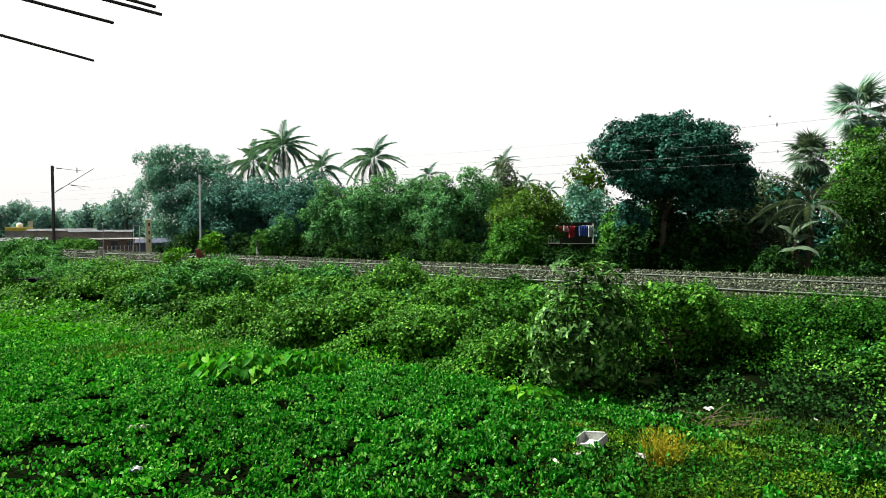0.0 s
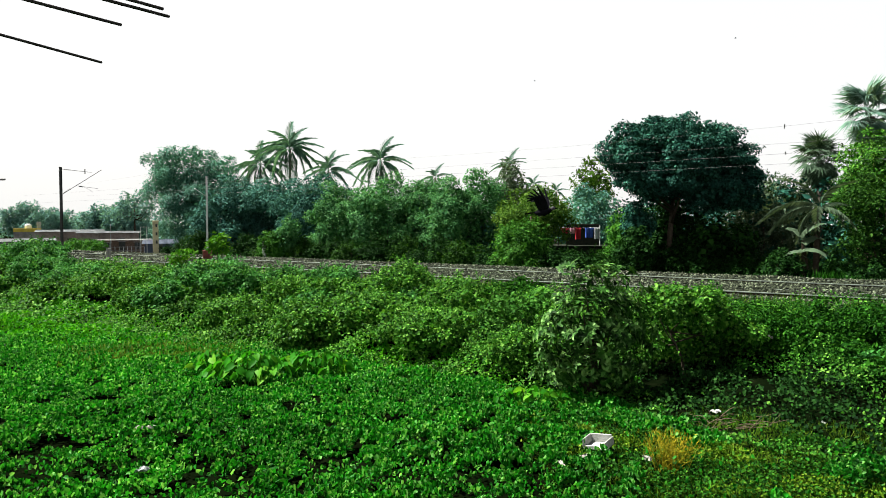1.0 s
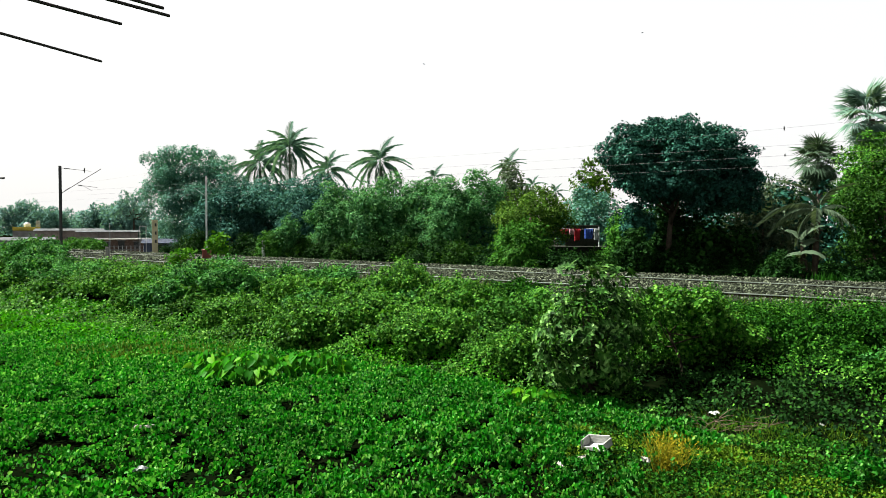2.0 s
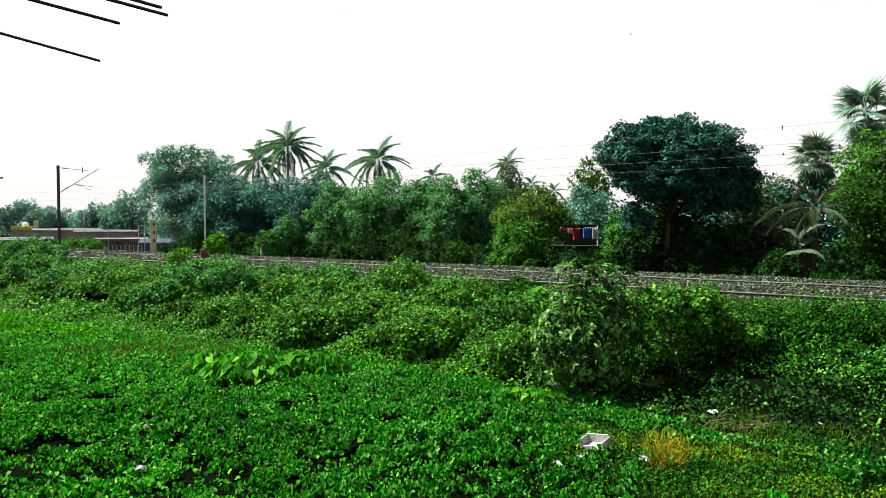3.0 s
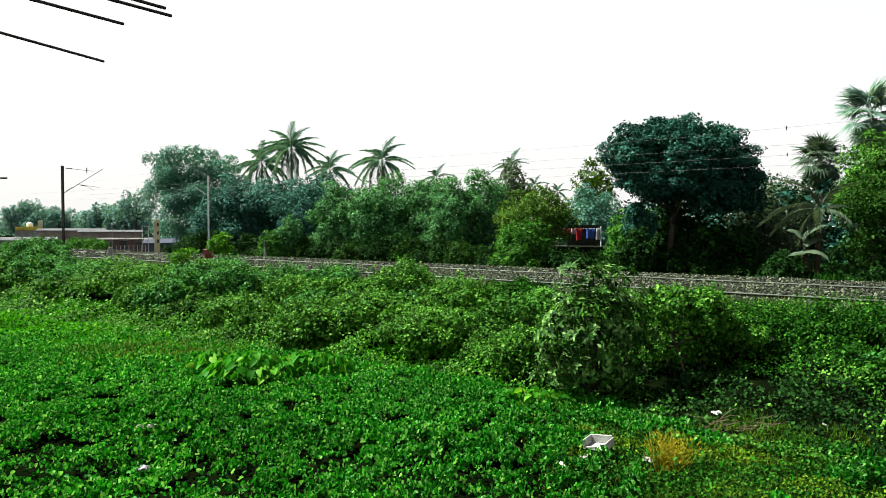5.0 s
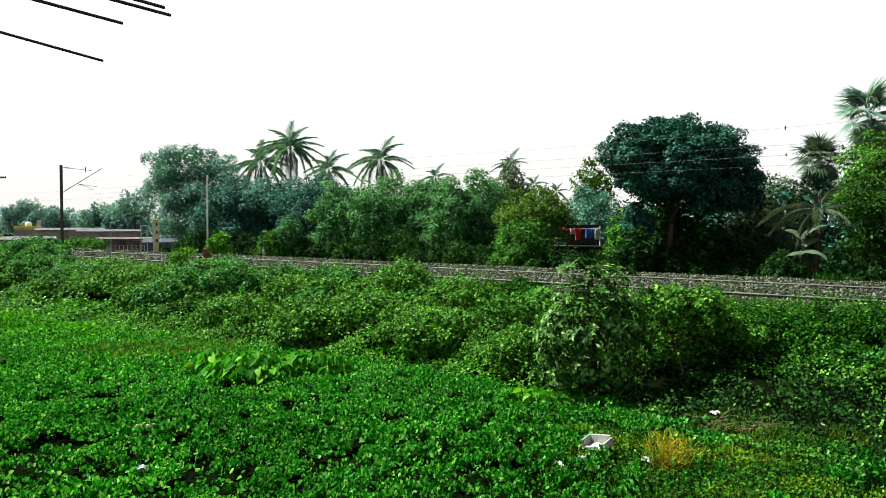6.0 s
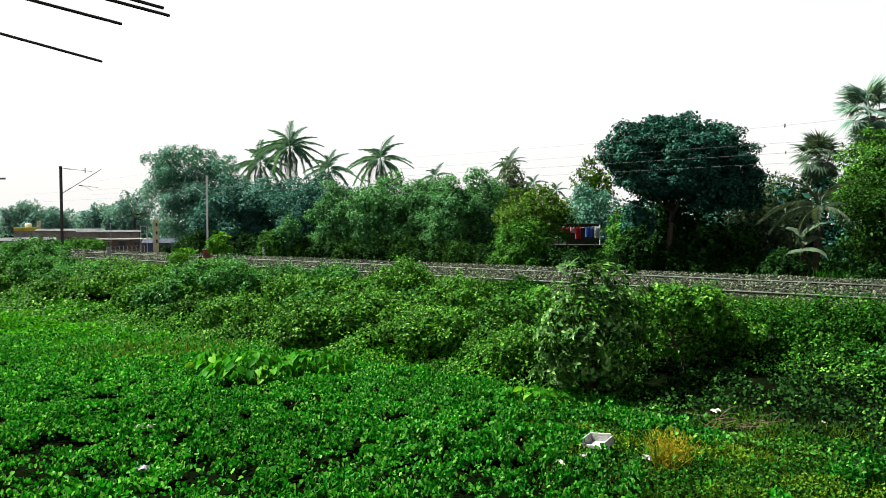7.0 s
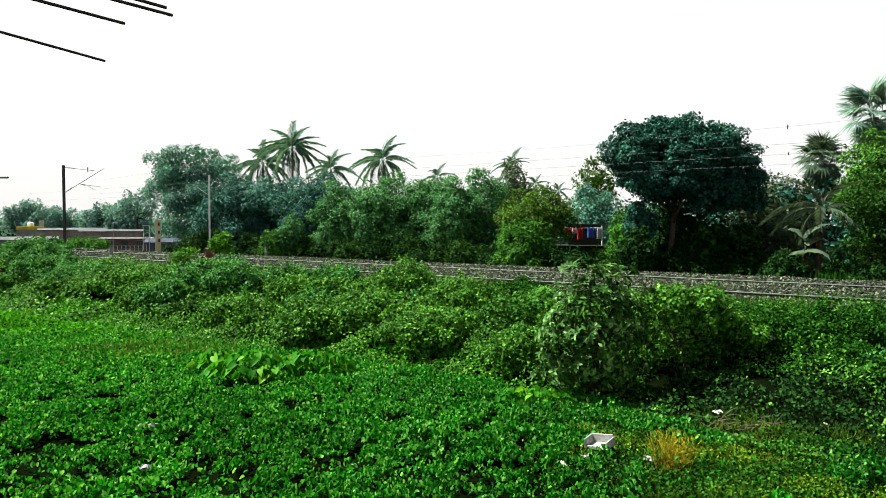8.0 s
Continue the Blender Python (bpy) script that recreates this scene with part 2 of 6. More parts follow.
OVAL = (np.array([(0, 0, 0), (0.38, 0.30, 0.32), (0.34, 0.78, 0.36), (0, 1, 0.08), (-0.34, 0.78, 0.36), (-0.38, 0.30, 0.32)]),
        np.array([(0, 1, 2, 3), (0, 3, 4, 5)]))
LANCE = (np.array([(0, 0, 0), (0.2, 0.3, 0.05), (0.19, 0.65, 0.0), (0, 1, -0.16), (-0.19, 0.65, 0.0), (-0.2, 0.3, 0.05)]),
         np.array([(0, 1, 2, 3), (0, 3, 4, 5)]))
BLADE = (np.array([(-0.03, 0, 0), (0.03, 0, 0), (0.02, 0.6, 0.03), (0, 1, 0.12)]), np.array([(0, 1, 2), (0, 2, 3)]))


def unit(v):
    return v / np.maximum(np.linalg.norm(v, axis=-1, keepdims=True), 1e-9)


def leaf_mesh(name, pos, axis, nrm, size, shape, material):
    base, faces = shape
    axis = unit(axis)
    side = unit(np.cross(axis, nrm))
    nrm = np.cross(side, axis)
    size = np.broadcast_to(size, (len(pos),))[:, None, None]
    v = pos[:, None, :] + size * (base[None, :, 0:1] * side[:, None, :] + base[None, :, 1:2] * axis[:, None, :] + base[None, :, 2:3] * nrm[:, None, :])
    k = len(base)
    f = faces[None] + (np.arange(len(pos)) * k)[:, None, None]
    return raw_mesh(name, v.reshape(-1, 3), f.reshape(-1, faces.shape[1]), material)


def lobes_leaves(rng, lobes, n, droop=0.5, clump=0.4, keep_out=0.78, cover=1.0, core=0.2):
    """Places, axes, normals and relative sizes of n leaves. Each lobe (cx, cy, cz, rx, ry, rz) carries clumps of leaves
    with gaps between them, and larger leaves within that close its heart."""
    L = np.array(lobes, float)
    w = (L[:, 3] * L[:, 4] + L[:, 4] * L[:, 5] + L[:, 3] * L[:, 5])
    m = int(np.clip(cover * 1.35 * w.sum() / clump ** 2, 10, 1600))
    pick = rng.choice(len(L), m, p=w / w.sum())
    d = unit(rng.normal(size=(m, 3)))
    cen = L[pick, :3] + d * L[pick, 3:] * (1.0 - 0.22 * rng.random(m))[:, None]
    inside = np.zeros(m, bool)
    for i, lb in enumerate(L):
        inside |= ((((cen - lb[:3]) / lb[3:]) ** 2).sum(1) < keep_out ** 2) & (pick != i)
    cen, out = cen[~inside], unit(d / L[pick, 3:])[~inside]
    rc = clump * (0.55 + 0.8 * rng.random(len(cen)))
    n_core = int(n * core)
    k = rng.choice(len(cen), n - n_core, p=rc ** 2 / (rc ** 2).sum())
    e = unit(rng.normal(size=(len(k), 3)) + 0.55 * out[k] + np.array([0, 0, 0.4]))
    r = 1 - 0.5 * rng.random(len(k)) ** 1.4
    stray = rng.random(len(k)) < 0.06
    r[stray] *= 1.15 + 0.35 * rng.random(stray.sum())
    pos = cen[k] + e * (rc[k] * r)[:, None] * np.array([1, 1, 0.72])
    nrm = unit(0.8 * e + 0.3 * rng.normal(size=e.shape) + np.array([0, 0, 0.35]))
    ax = unit(np.cross(nrm, rng.normal(size=e.shape)) + 0.5 * e - np.array([0, 0, droop]))
    pick = rng.choice(len(L), n_core, p=w / w.sum())
    d = unit(rng.normal(size=(n_core, 3)))
    p2 = L[pick, :3] + d * L[pick, 3:] * (0.45 + 0.38 * rng.random(n_core))[:, None]
    n2 = unit(d + 0.5 * rng.normal(size=d.shape))
    a2 = unit(np.cross(n2, rng.normal(size=d.shape)))
    size = np.concatenate([np.ones(len(k)), np.full(n_core, 1.6)])
    return np.concatenate([pos, p2]), np.concatenate([ax, a2]), np.concatenate([nrm, n2]), size


def tube(bm, pts, radii, sides=8):
    """A tapered tube along points into bm."""
    rings = []
    pts = [Vector(p) for p in pts]
    for i, p in enumerate(pts):
        d = (pts[min(i + 1, len(pts) - 1)] - pts[max(i - 1, 0)]).normalized()
        q = d.to_track_quat("Z", "Y")
        rings.append([bm.verts.new(p + q @ Vector((math.cos(t) * radii[i], math.sin(t) * radii[i], 0)))
                      for t in [2 * math.pi * k / sides for k in range(sides)]])
    for a, b in zip(rings, rings[1:]):
        for k in range(sides):
            bm.faces.new((a[k], a[(k + 1) % sides], b[(k + 1) % sides], b[k]))
    bm.faces.new(rings[0][::-1])
    bm.faces.new(rings[-1])
    return bm


def box(bm, lo, hi, bevel=0.0):
    m = Matrix.Translation([(a + b) / 2 for a, b in zip(lo, hi)]) @ Matrix.Diagonal([b - a for a, b in zip(lo, hi)] + [1])
    vs = bmesh.ops.create_cube(bm, size=1, matrix=m)["verts"]
    if bevel:
        es = {e for v in vs for e in v.link_edges}
        bmesh.ops.bevel(bm, geom=list(es), offset=bevel, segments=1, affect="EDGES")
    return bm


def tubes(items, sides=8):
    bm = bmesh.new()
    for pts, radii in items:
        tube(bm, pts, radii, sides)
    return bm


def boxes(items, bevel=0.0):
    bm = bmesh.new()
    for lo, hi in items:
        box(bm, lo, hi, bevel)
    return bm


# ---------------------------------------------------------------- ground
def build_ground():
    ss = np.concatenate([-np.geomspace(2500, 12, 24), np.arange(-10, 14, 0.8), np.arange(14, 44, 0.35), np.geomspace(44.5, 2500, 40)])
    aa = np.concatenate([-np.geomspace(2500, 22, 20), np.arange(-20, 100, 0.7), np.geomspace(101, 2500, 30)])
    S, A = np.meshgrid(ss, aa)
    X, Y = rail_xy(S, A)
    Z = ground_z(X, Y)
    v = np.stack([X, Y, Z], -1).reshape(-1, 3)
    nw = len(ss)
    i, j = np.meshgrid(np.arange(len(aa) - 1), np.arange(nw - 1), indexing="ij")
    q = (i * nw + j).ravel()
    f = np.stack([q, q + 1, q + nw + 1, q + nw], 1)[:, ::-1]
    tagged(new("ground", raw_mesh("ground", v, f, SOIL)), "damp marsh ground coloured shade-black, and low railway embankment", "ground", kind="structure")


def ballast_z(s):
    """Top of the ballast across the formation."""
    z = np.interp(s, [25.9, 26.9, 27.6, 28.85, 29.4, 30.0, 31.0, 31.8, 33.2, 34.75, 35.3, 36.0, 37.6, 38.7],
                  [1.12, 1.36, 1.35, 1.44, 1.50, 1.50, 1.40, 1.36, 1.40, 1.44, 1.50, 1.49, 1.42, 1.12])
    return z


def build_ballast():
    ss = np.concatenate([np.arange(25.9, 38.71, 0.2)])
    aa = np.concatenate([np.arange(-40, 100, 0.4), np.geomspace(101, 420, 40)])
    S, A = np.meshgrid(ss, aa)
    X, Y = rail_xy(S, A)
    Z = ballast_z(S) + (vnoise(X * 3, Y * 3, 2) - 0.5) * 0.05 + (vnoise(X / 2, Y / 2, 12) - 0.5) * 0.06
    v = np.stack([X, Y, Z], -1).reshape(-1, 3)
    nw = len(ss)
    i, j = np.meshgrid(np.arange(len(aa) - 1), np.arange(nw - 1), indexing="ij")
    q = (i * nw + j).ravel()
    f = np.stack([q, q + 1, q + nw + 1, q + nw], 1)[:, ::-1]
    bed = tagged(new("ballast_bed", raw_mesh("ballast_bed", v, f, BALLAST_BED)), "grey crushed stone ballast bed under the tracks", "ballast", kind="structure")
    rng = np.random.default_rng(3)
    octa = np.array([(1, 0, 0), (-1, 0, 0), (0, 1, 0), (0, -1, 0), (0, 0, 1), (0, 0, -1)], float)
    of = np.array([(0, 2, 4), (2, 1, 4), (1, 3, 4), (3, 0, 4), (2, 0, 5), (1, 2, 5), (3, 1, 5), (0, 3, 5)])
    P, R = [], []
    for a0, a1, n, r0, r1 in ((-2, 28, 24000, 0.035, 0.075), (28, 60, 15000, 0.045, 0.085), (60, 130, 9000, 0.06, 0.11)):
        s = 26.0 + 12.6 * rng.random(n)
        a = a0 + (a1 - a0) * rng.random(n)
        ok = np.ones(n, bool)
        for rs in (28.0, 29.68, 33.9, 35.58):
            ok &= np.abs(s - rs) > 0.12
        s, a = s[ok], a[ok]
        x, y = rail_xy(s, a)
        z = ballast_z(s) + (vnoise(x / 2, y / 2, 12) - 0.5) * 0.06 + rng.random(len(s)) * 0.03
        P.append(np.stack([x, y, z], 1))
        R.append(r0 + (r1 - r0) * rng.random(len(s)))
    P, R = np.concatenate(P), np.concatenate(R)
    n = len(P)
    v = octa[None] * (0.65 + 0.6 * rng.random((n, 6, 1))) + 0.25 * rng.normal(size=(n, 6, 3))
    v *= np.stack([np.ones(n), 0.8 + 0.4 * rng.random(n), 0.75 + 0.5 * rng.random(n)], 1)[:, None, :]
    t = rng.random(n) * 6.283
    c, s_ = np.cos(t)[:, None], np.sin(t)[:, None]
    v = np.stack([v[..., 0] * c - v[..., 1] * s_, v[..., 0] * s_ + v[..., 1] * c, v[..., 2]], -1) * R[:, None, None] + P[:, None, :]
    f = of[None] + (np.arange(n) * 6)[:, None, None]
    tagged(new("ballast_stones", raw_mesh("ballast_stones", v.reshape(-1, 3), f.reshape(-1, 3), STONE)),
           "loose grey and brown crushed ballast stones", "ballast", kind="stuff")


def build_rails():
    prof = [(-0.068, 0), (0.068, 0), (0.068, 0.012), (0.012, 0.03), (0.010, 0.115), (0.036, 0.125), (0.036, 0.155), (0.028, 0.16),
            (-0.028, 0.16), (-0.036, 0.155), (-0.036, 0.125), (-0.010, 0.115), (-0.012, 0.03), (-0.068, 0.012)]
    for k, s0 in enumerate((28.0, 33.9)):
        x, y = rail_xy(s0 + 0.84, 0)
        track = thing("railway_track", (x, y, 1.34), "long straight pair of steel rails with rusty sides bedded in ballast", "railway track", "parallel tracks")
        for off in (-0.84, 0.84):
            bm = bmesh.new()
            rows = []
            for a in (-60, 420):
                rows.append([bm.verts.new((off * N2[0] + a * U2[0] + c * N2[0], off * N2[1] + a * U2[1] + c * N2[1], h)) for c, h in prof])
            m = len(prof)
            for i in range(m):
                bm.faces.new((rows[0][i], rows[0][(i + 1) % m], rows[1][(i + 1) % m], rows[1][i]))
            bm.faces.new(rows[0])
            bm.faces.new(rows[1][::-1])
            bmesh.ops.recalc_face_normals(bm, faces=bm.faces)
            bm.normal_update()
            bm.faces.index_update()
            # top and sides of the head take the glint colour
            tops = [f.index for f in bm.faces if f.calc_center_median().z > 0.13 and f.normal.z > -0.2]
            ob = part("rail", bm, RAIL_SIDE, track)
            ob.data.materials.append(RAIL_TOP)
            for i in tops:
                ob.data.polygons[i].material_index = 1


build_ground()
build_ballast()
build_rails()


# ---------------------------------------------------------------- trees
def make_tree(name, at, height, spread, leaf, n, material, label, seed, category="tree", crown_base=0.35, lobes=9, group="", shape=RHOMB,
              trunk_r=None, flat=1.0, droop=0.4, lean=0.0, lobe=0.40, shoots=0, shoot=0.5, clump=0.0, cover=1.0, core_share=0.2, own=()):
    """A tree: tapered trunk with limbs and a crown of leaf lobes. spread: crown radius across; crown_base: share of the height below the crown."""
    rng = np.random.default_rng(seed)
    x, y, z = at
    root = thing(name, at, label, category, group)
    zb, zt = height * crown_base, height
    zc, rz = (zb + zt) / 2, (zt - zb) / 2
    L = []
    for i in range(lobes):
        t = 2 * math.pi * (i + 0.6 * rng.random()) / lobes * 2.4
        h = -0.75 + 1.45 * (i + 0.5) / lobes
        w = max(0.05, 1 - (h * 0.88) ** 2) ** 0.38 * 0.65
        r = spread * (lobe + 0.16 * rng.random())
        rr = min(rz * (lobe + 0.02 + 0.14 * rng.random()) * flat, r * 1.15)
        L.append((math.cos(t) * spread * w + lean * h, math.sin(t) * spread * w, min(zc + h * rz * 0.8, zt - rr * 0.97), r, r, rr))
    core = 0.62 if lobe > 0.35 else 0.54
    L.append((0, 0, zc, spread * core, spread * core, rz * (core + 0.1)))
    L.append((0, 0, zt - rz * 0.42, spread * 0.42, spread * 0.42, rz * 0.42))
    if own:
        L = list(own)
    pos, ax, nrm, size = lobes_leaves(rng, L, n, droop, clump or min(0.8, max(0.16, 0.2 * spread)), cover=cover, core=core_share)
    if shoots:
        high = np.flatnonzero(pos[:, 2] > zb + 0.45 * (zt - zb))
        at0 = pos[rng.choice(high, shoots)]
        way = unit(at0 - np.array([0, 0, zc - rz * 0.5]) + rng.normal(size=at0.shape) * spread * 0.5 + np.array([0, 0, spread * 0.9]))
        ln = shoot * (0.35 + 0.65 * rng.random(shoots))
        t = np.tile(np.linspace(0.1, 1, 11), shoots)
        k = np.repeat(np.arange(shoots), 11)
        p2 = at0[k] + way[k] * (t * ln[k])[:, None] - np.array([0, 0, 1.0]) * (0.25 * ln[k] * t ** 2)[:, None]
        a2 = unit(way[k] * 0.5 + rng.normal(size=p2.shape) * 0.7 - np.array([0, 0, 0.2]))
        pos, ax = np.concatenate([pos, p2]), np.concatenate([ax, a2])
        nrm = np.concatenate([nrm, unit(rng.normal(size=p2.shape) * 0.5 + np.array([0, 0, 1.0]))])
        size = np.concatenate([size, np.full(len(p2), 0.85)])
    crown = new("crown", leaf_mesh("crown", pos, ax, nrm, leaf * size * (0.7 + 0.6 * rng.random(len(pos))), shape, material))
    crown.parent = root
    tr = trunk_r or height * 0.022
    top = Vector((L[-2][0], L[-2][1], zc + rz * 0.4))
    mid = Vector((0.15 * rng.normal() + lean * -0.2, 0.1 * rng.normal(), zb * 0.8))
    limbs = [([(0, 0, -0.25), (0.04, 0, 0.3), mid, (mid + top) / 2, top], [tr * 1.6, tr * 1.1, tr * 0.85, tr * 0.5, tr * 0.15])]
    for lb in L[:min(8, lobes)]:
        e = Vector(lb[:3])
        a = mid + (top - mid) * (0.1 + 0.4 * rng.random())
        m = (a + e) / 2 + Vector((0, 0, -0.06 * height))
        limbs.append(([a, m, e], [tr * 0.5, tr * 0.32, tr * 0.1]))
    part("trunk", tubes(limbs, 7), BARK, root, smooth=True)
    return root


def frond_mesh(name, seed, leaflets=22, sag=0.55, width=0.21, hang=0.5, seg=8, material=None):
    """A feather palm leaf of length 1 along +y, arching down."""
    rng = np.random.default_rng(seed)
    t = np.linspace(0, 1, seg + 1)
    mid = np.stack([0.03 * np.sin(t * 3), t * (1 - 0.25 * sag * t), 0.25 * t - (0.25 + sag) * t ** 2], 1)
    verts, faces = [], []
    r = 0.012 * (1 - 0.85 * t)
    for p, q in zip(mid, r):
        verts += [p + (q, 0, 0), p + (0, 0, q), p - (q, 0, 0)]
    for i in range(seg):
        for k in range(2):
            a = i * 3 + k
            faces += [(a, a + 1, a + 4), (a, a + 4, a + 3)]
    for i in range(leaflets):
        u = 0.14 + 0.85 * i / (leaflets - 1)
        p = np.array([np.interp(u, t, mid[:, k]) for k in range(3)])
        ln = width * (0.55 + 0.9 * math.sin(math.pi * min(1, u * 0.9 + 0.08))) * (0.85 + 0.3 * rng.random())
        for sgn in (-1, 1):
            d = np.array([sgn * 0.8, 0.55, -hang * (0.6 + 0.7 * rng.random())])
            d /= np.linalg.norm(d)
            w = np.array([0, 0.013, 0.004])
            b = len(verts)
            verts += [p - w, p + w, p + d * ln * 0.6 + w + (0, 0, 0.01), p + d * ln + (0, 0, -ln * 0.25 * hang)]
            faces += [(b, b + 1, b + 2), (b, b + 2, b + 3)]
    return raw_mesh(name, np.array(verts), np.array(faces), material or L_PALM)


FRONDS = [frond_mesh("frond", 1, 22, sag=0.95, width=0.17, hang=1.2), frond_mesh("frond", 2, 22, sag=0.7, width=0.17, hang=1.0), frond_mesh("frond", 3, 22, sag=1.0, width=0.18, hang=1.7)]

PALE_FRONDS = [frond_mesh("frond", k, 26, sag=g, width=0.14, hang=0.9, material=L_BROWN) for k, g in ((11, 0.8), (12, 0.6), (13, 1.0))]


def make_palm(at, height, frond, label, seed, n=18, lean=(0, 0), category="palm tree", group="palms above the tree line", bark=None, fronds=()):
    rng = np.random.default_rng(seed)
    root = thing("coconut_palm", at, label, category, group)
    top = Vector((lean[0], lean[1], height))
    pts = [(0, 0, -0.3), (lean[0] * 0.15, lean[1] * 0.15, height * 0.3), (lean[0] * 0.5, lean[1] * 0.5, height * 0.66), top]
    part("trunk", tubes([(pts, [0.22, 0.16, 0.14, 0.12])], 8), bark or PALM_BARK, root, smooth=True)
    for i, (az, el, sc) in enumerate(fronds):
        ob = new("frond", PALE_FRONDS[i % 3])
        ob.parent = root
        ob.matrix_basis = Matrix.Translation(top) @ pose(0, 0, 0, 0, 0, az) @ pose(0, 0, 0, el) @ Matrix.Diagonal((frond * sc, frond * sc, frond * sc, 1))
    for i in range(0 if fronds else n):
        el = 88 - 140 * ((i * 0.7548 + 0.1 * rng.random()) % 1)
        ob = new("frond", FRONDS[i % 3])
        ob.parent = root
        sc = frond * (0.8 + 0.3 * rng.random())
        ob.matrix_basis = Matrix.Translation(top) @ pose(0, 0, 0, 0, 0, 137.5 * i + 20 * rng.random()) @ pose(0, 0, 0, el) @ Matrix.Diagonal((sc, sc, sc, 1))
    return root


def fan_mesh(name, seed, rays=26, material=None):
    """A fan palm leaf: stalk along +y, blade of folded rays, radius about 1."""
    rng = np.random.default_rng(seed)
    verts, faces = [(-0.02, 0, 0), (0.02, 0, 0), (0.015, 0.75, 0.05), (-0.015, 0.75, 0.05)], [(0, 1, 2), (0, 2, 3)]
    c = np.array((0, 0.75, 0.05))
    for i in range(rays):
        t = math.radians(-120 + 240 * (i + 0.5) / rays)
        h = math.radians(240 / rays * 0.52)
        ln = 0.75 * (0.85 + 0.2 * rng.random())
        b = len(verts)
        for q, rr, zz in ((t - h, 0.45, 0.0), (t, 1.0, -0.12 - 0.2 * rng.random()), (t + h, 0.45, 0.0), (t, 0.45, 0.05)):
            verts.append(tuple(c + np.array((math.sin(q) * rr * ln, math.cos(q) * rr * ln, zz))))
        verts.append(tuple(c))
        faces += [(b + 4, b, b + 3), (b + 4, b + 3, b + 2), (b, b + 1, b + 3), (b + 3, b + 1, b + 2)]
    return raw_mesh(name, np.array(verts), np.array(faces), material or L_FAN)


FANS = [fan_mesh("fan_leaf", 4), fan_mesh("fan_leaf", 5)]
L_DULL_FAN = leaf_mat("dull_fan_leaf", (0.10, 0.19, 0.11), (0.2, 0.34, 0.22), (0.34, 0.5, 0.36), 0.45, 0.3, 0.5)
DULL_FANS = [fan_mesh("fan_leaf", 6, 18, L_DULL_FAN), fan_mesh("fan_leaf", 7, 18, L_DULL_FAN)]


def make_fan_palm(at, height, leaf, label, seed, n=26, spread=165, fans=None):
    rng = np.random.default_rng(seed)
    root = thing("fan_palm", at, label, "palm tree", "palms above the tree line")
    top = Vector((0, 0, height))
    part("trunk", tubes([([(0, 0, -0.3), (0.1, 0, height * 0.5), top], [0.3, 0.24, 0.26])], 10), PALM_BARK, root, smooth=True)
    for i in range(n):
        el = 88 - spread * ((i * 0.7548 + 0.1 * rng.random()) % 1)
        ob = new("fan_leaf", (fans or FANS)[i % 2])
        ob.parent = root
        sc = leaf * (0.85 + 0.3 * rng.random())
        ob.matrix_basis = Matrix.Translation(top) @ pose(0, 0, 0, 0, 0, 137.5 * i + 25 * rng.random()) @ pose(0, 0, 0, el) @ Matrix.Diagonal((sc, sc, sc, 1))
    return root


def on_ground(x, y, up=0.0):
    return (x, y, float(ground_z(x, y)) + up)


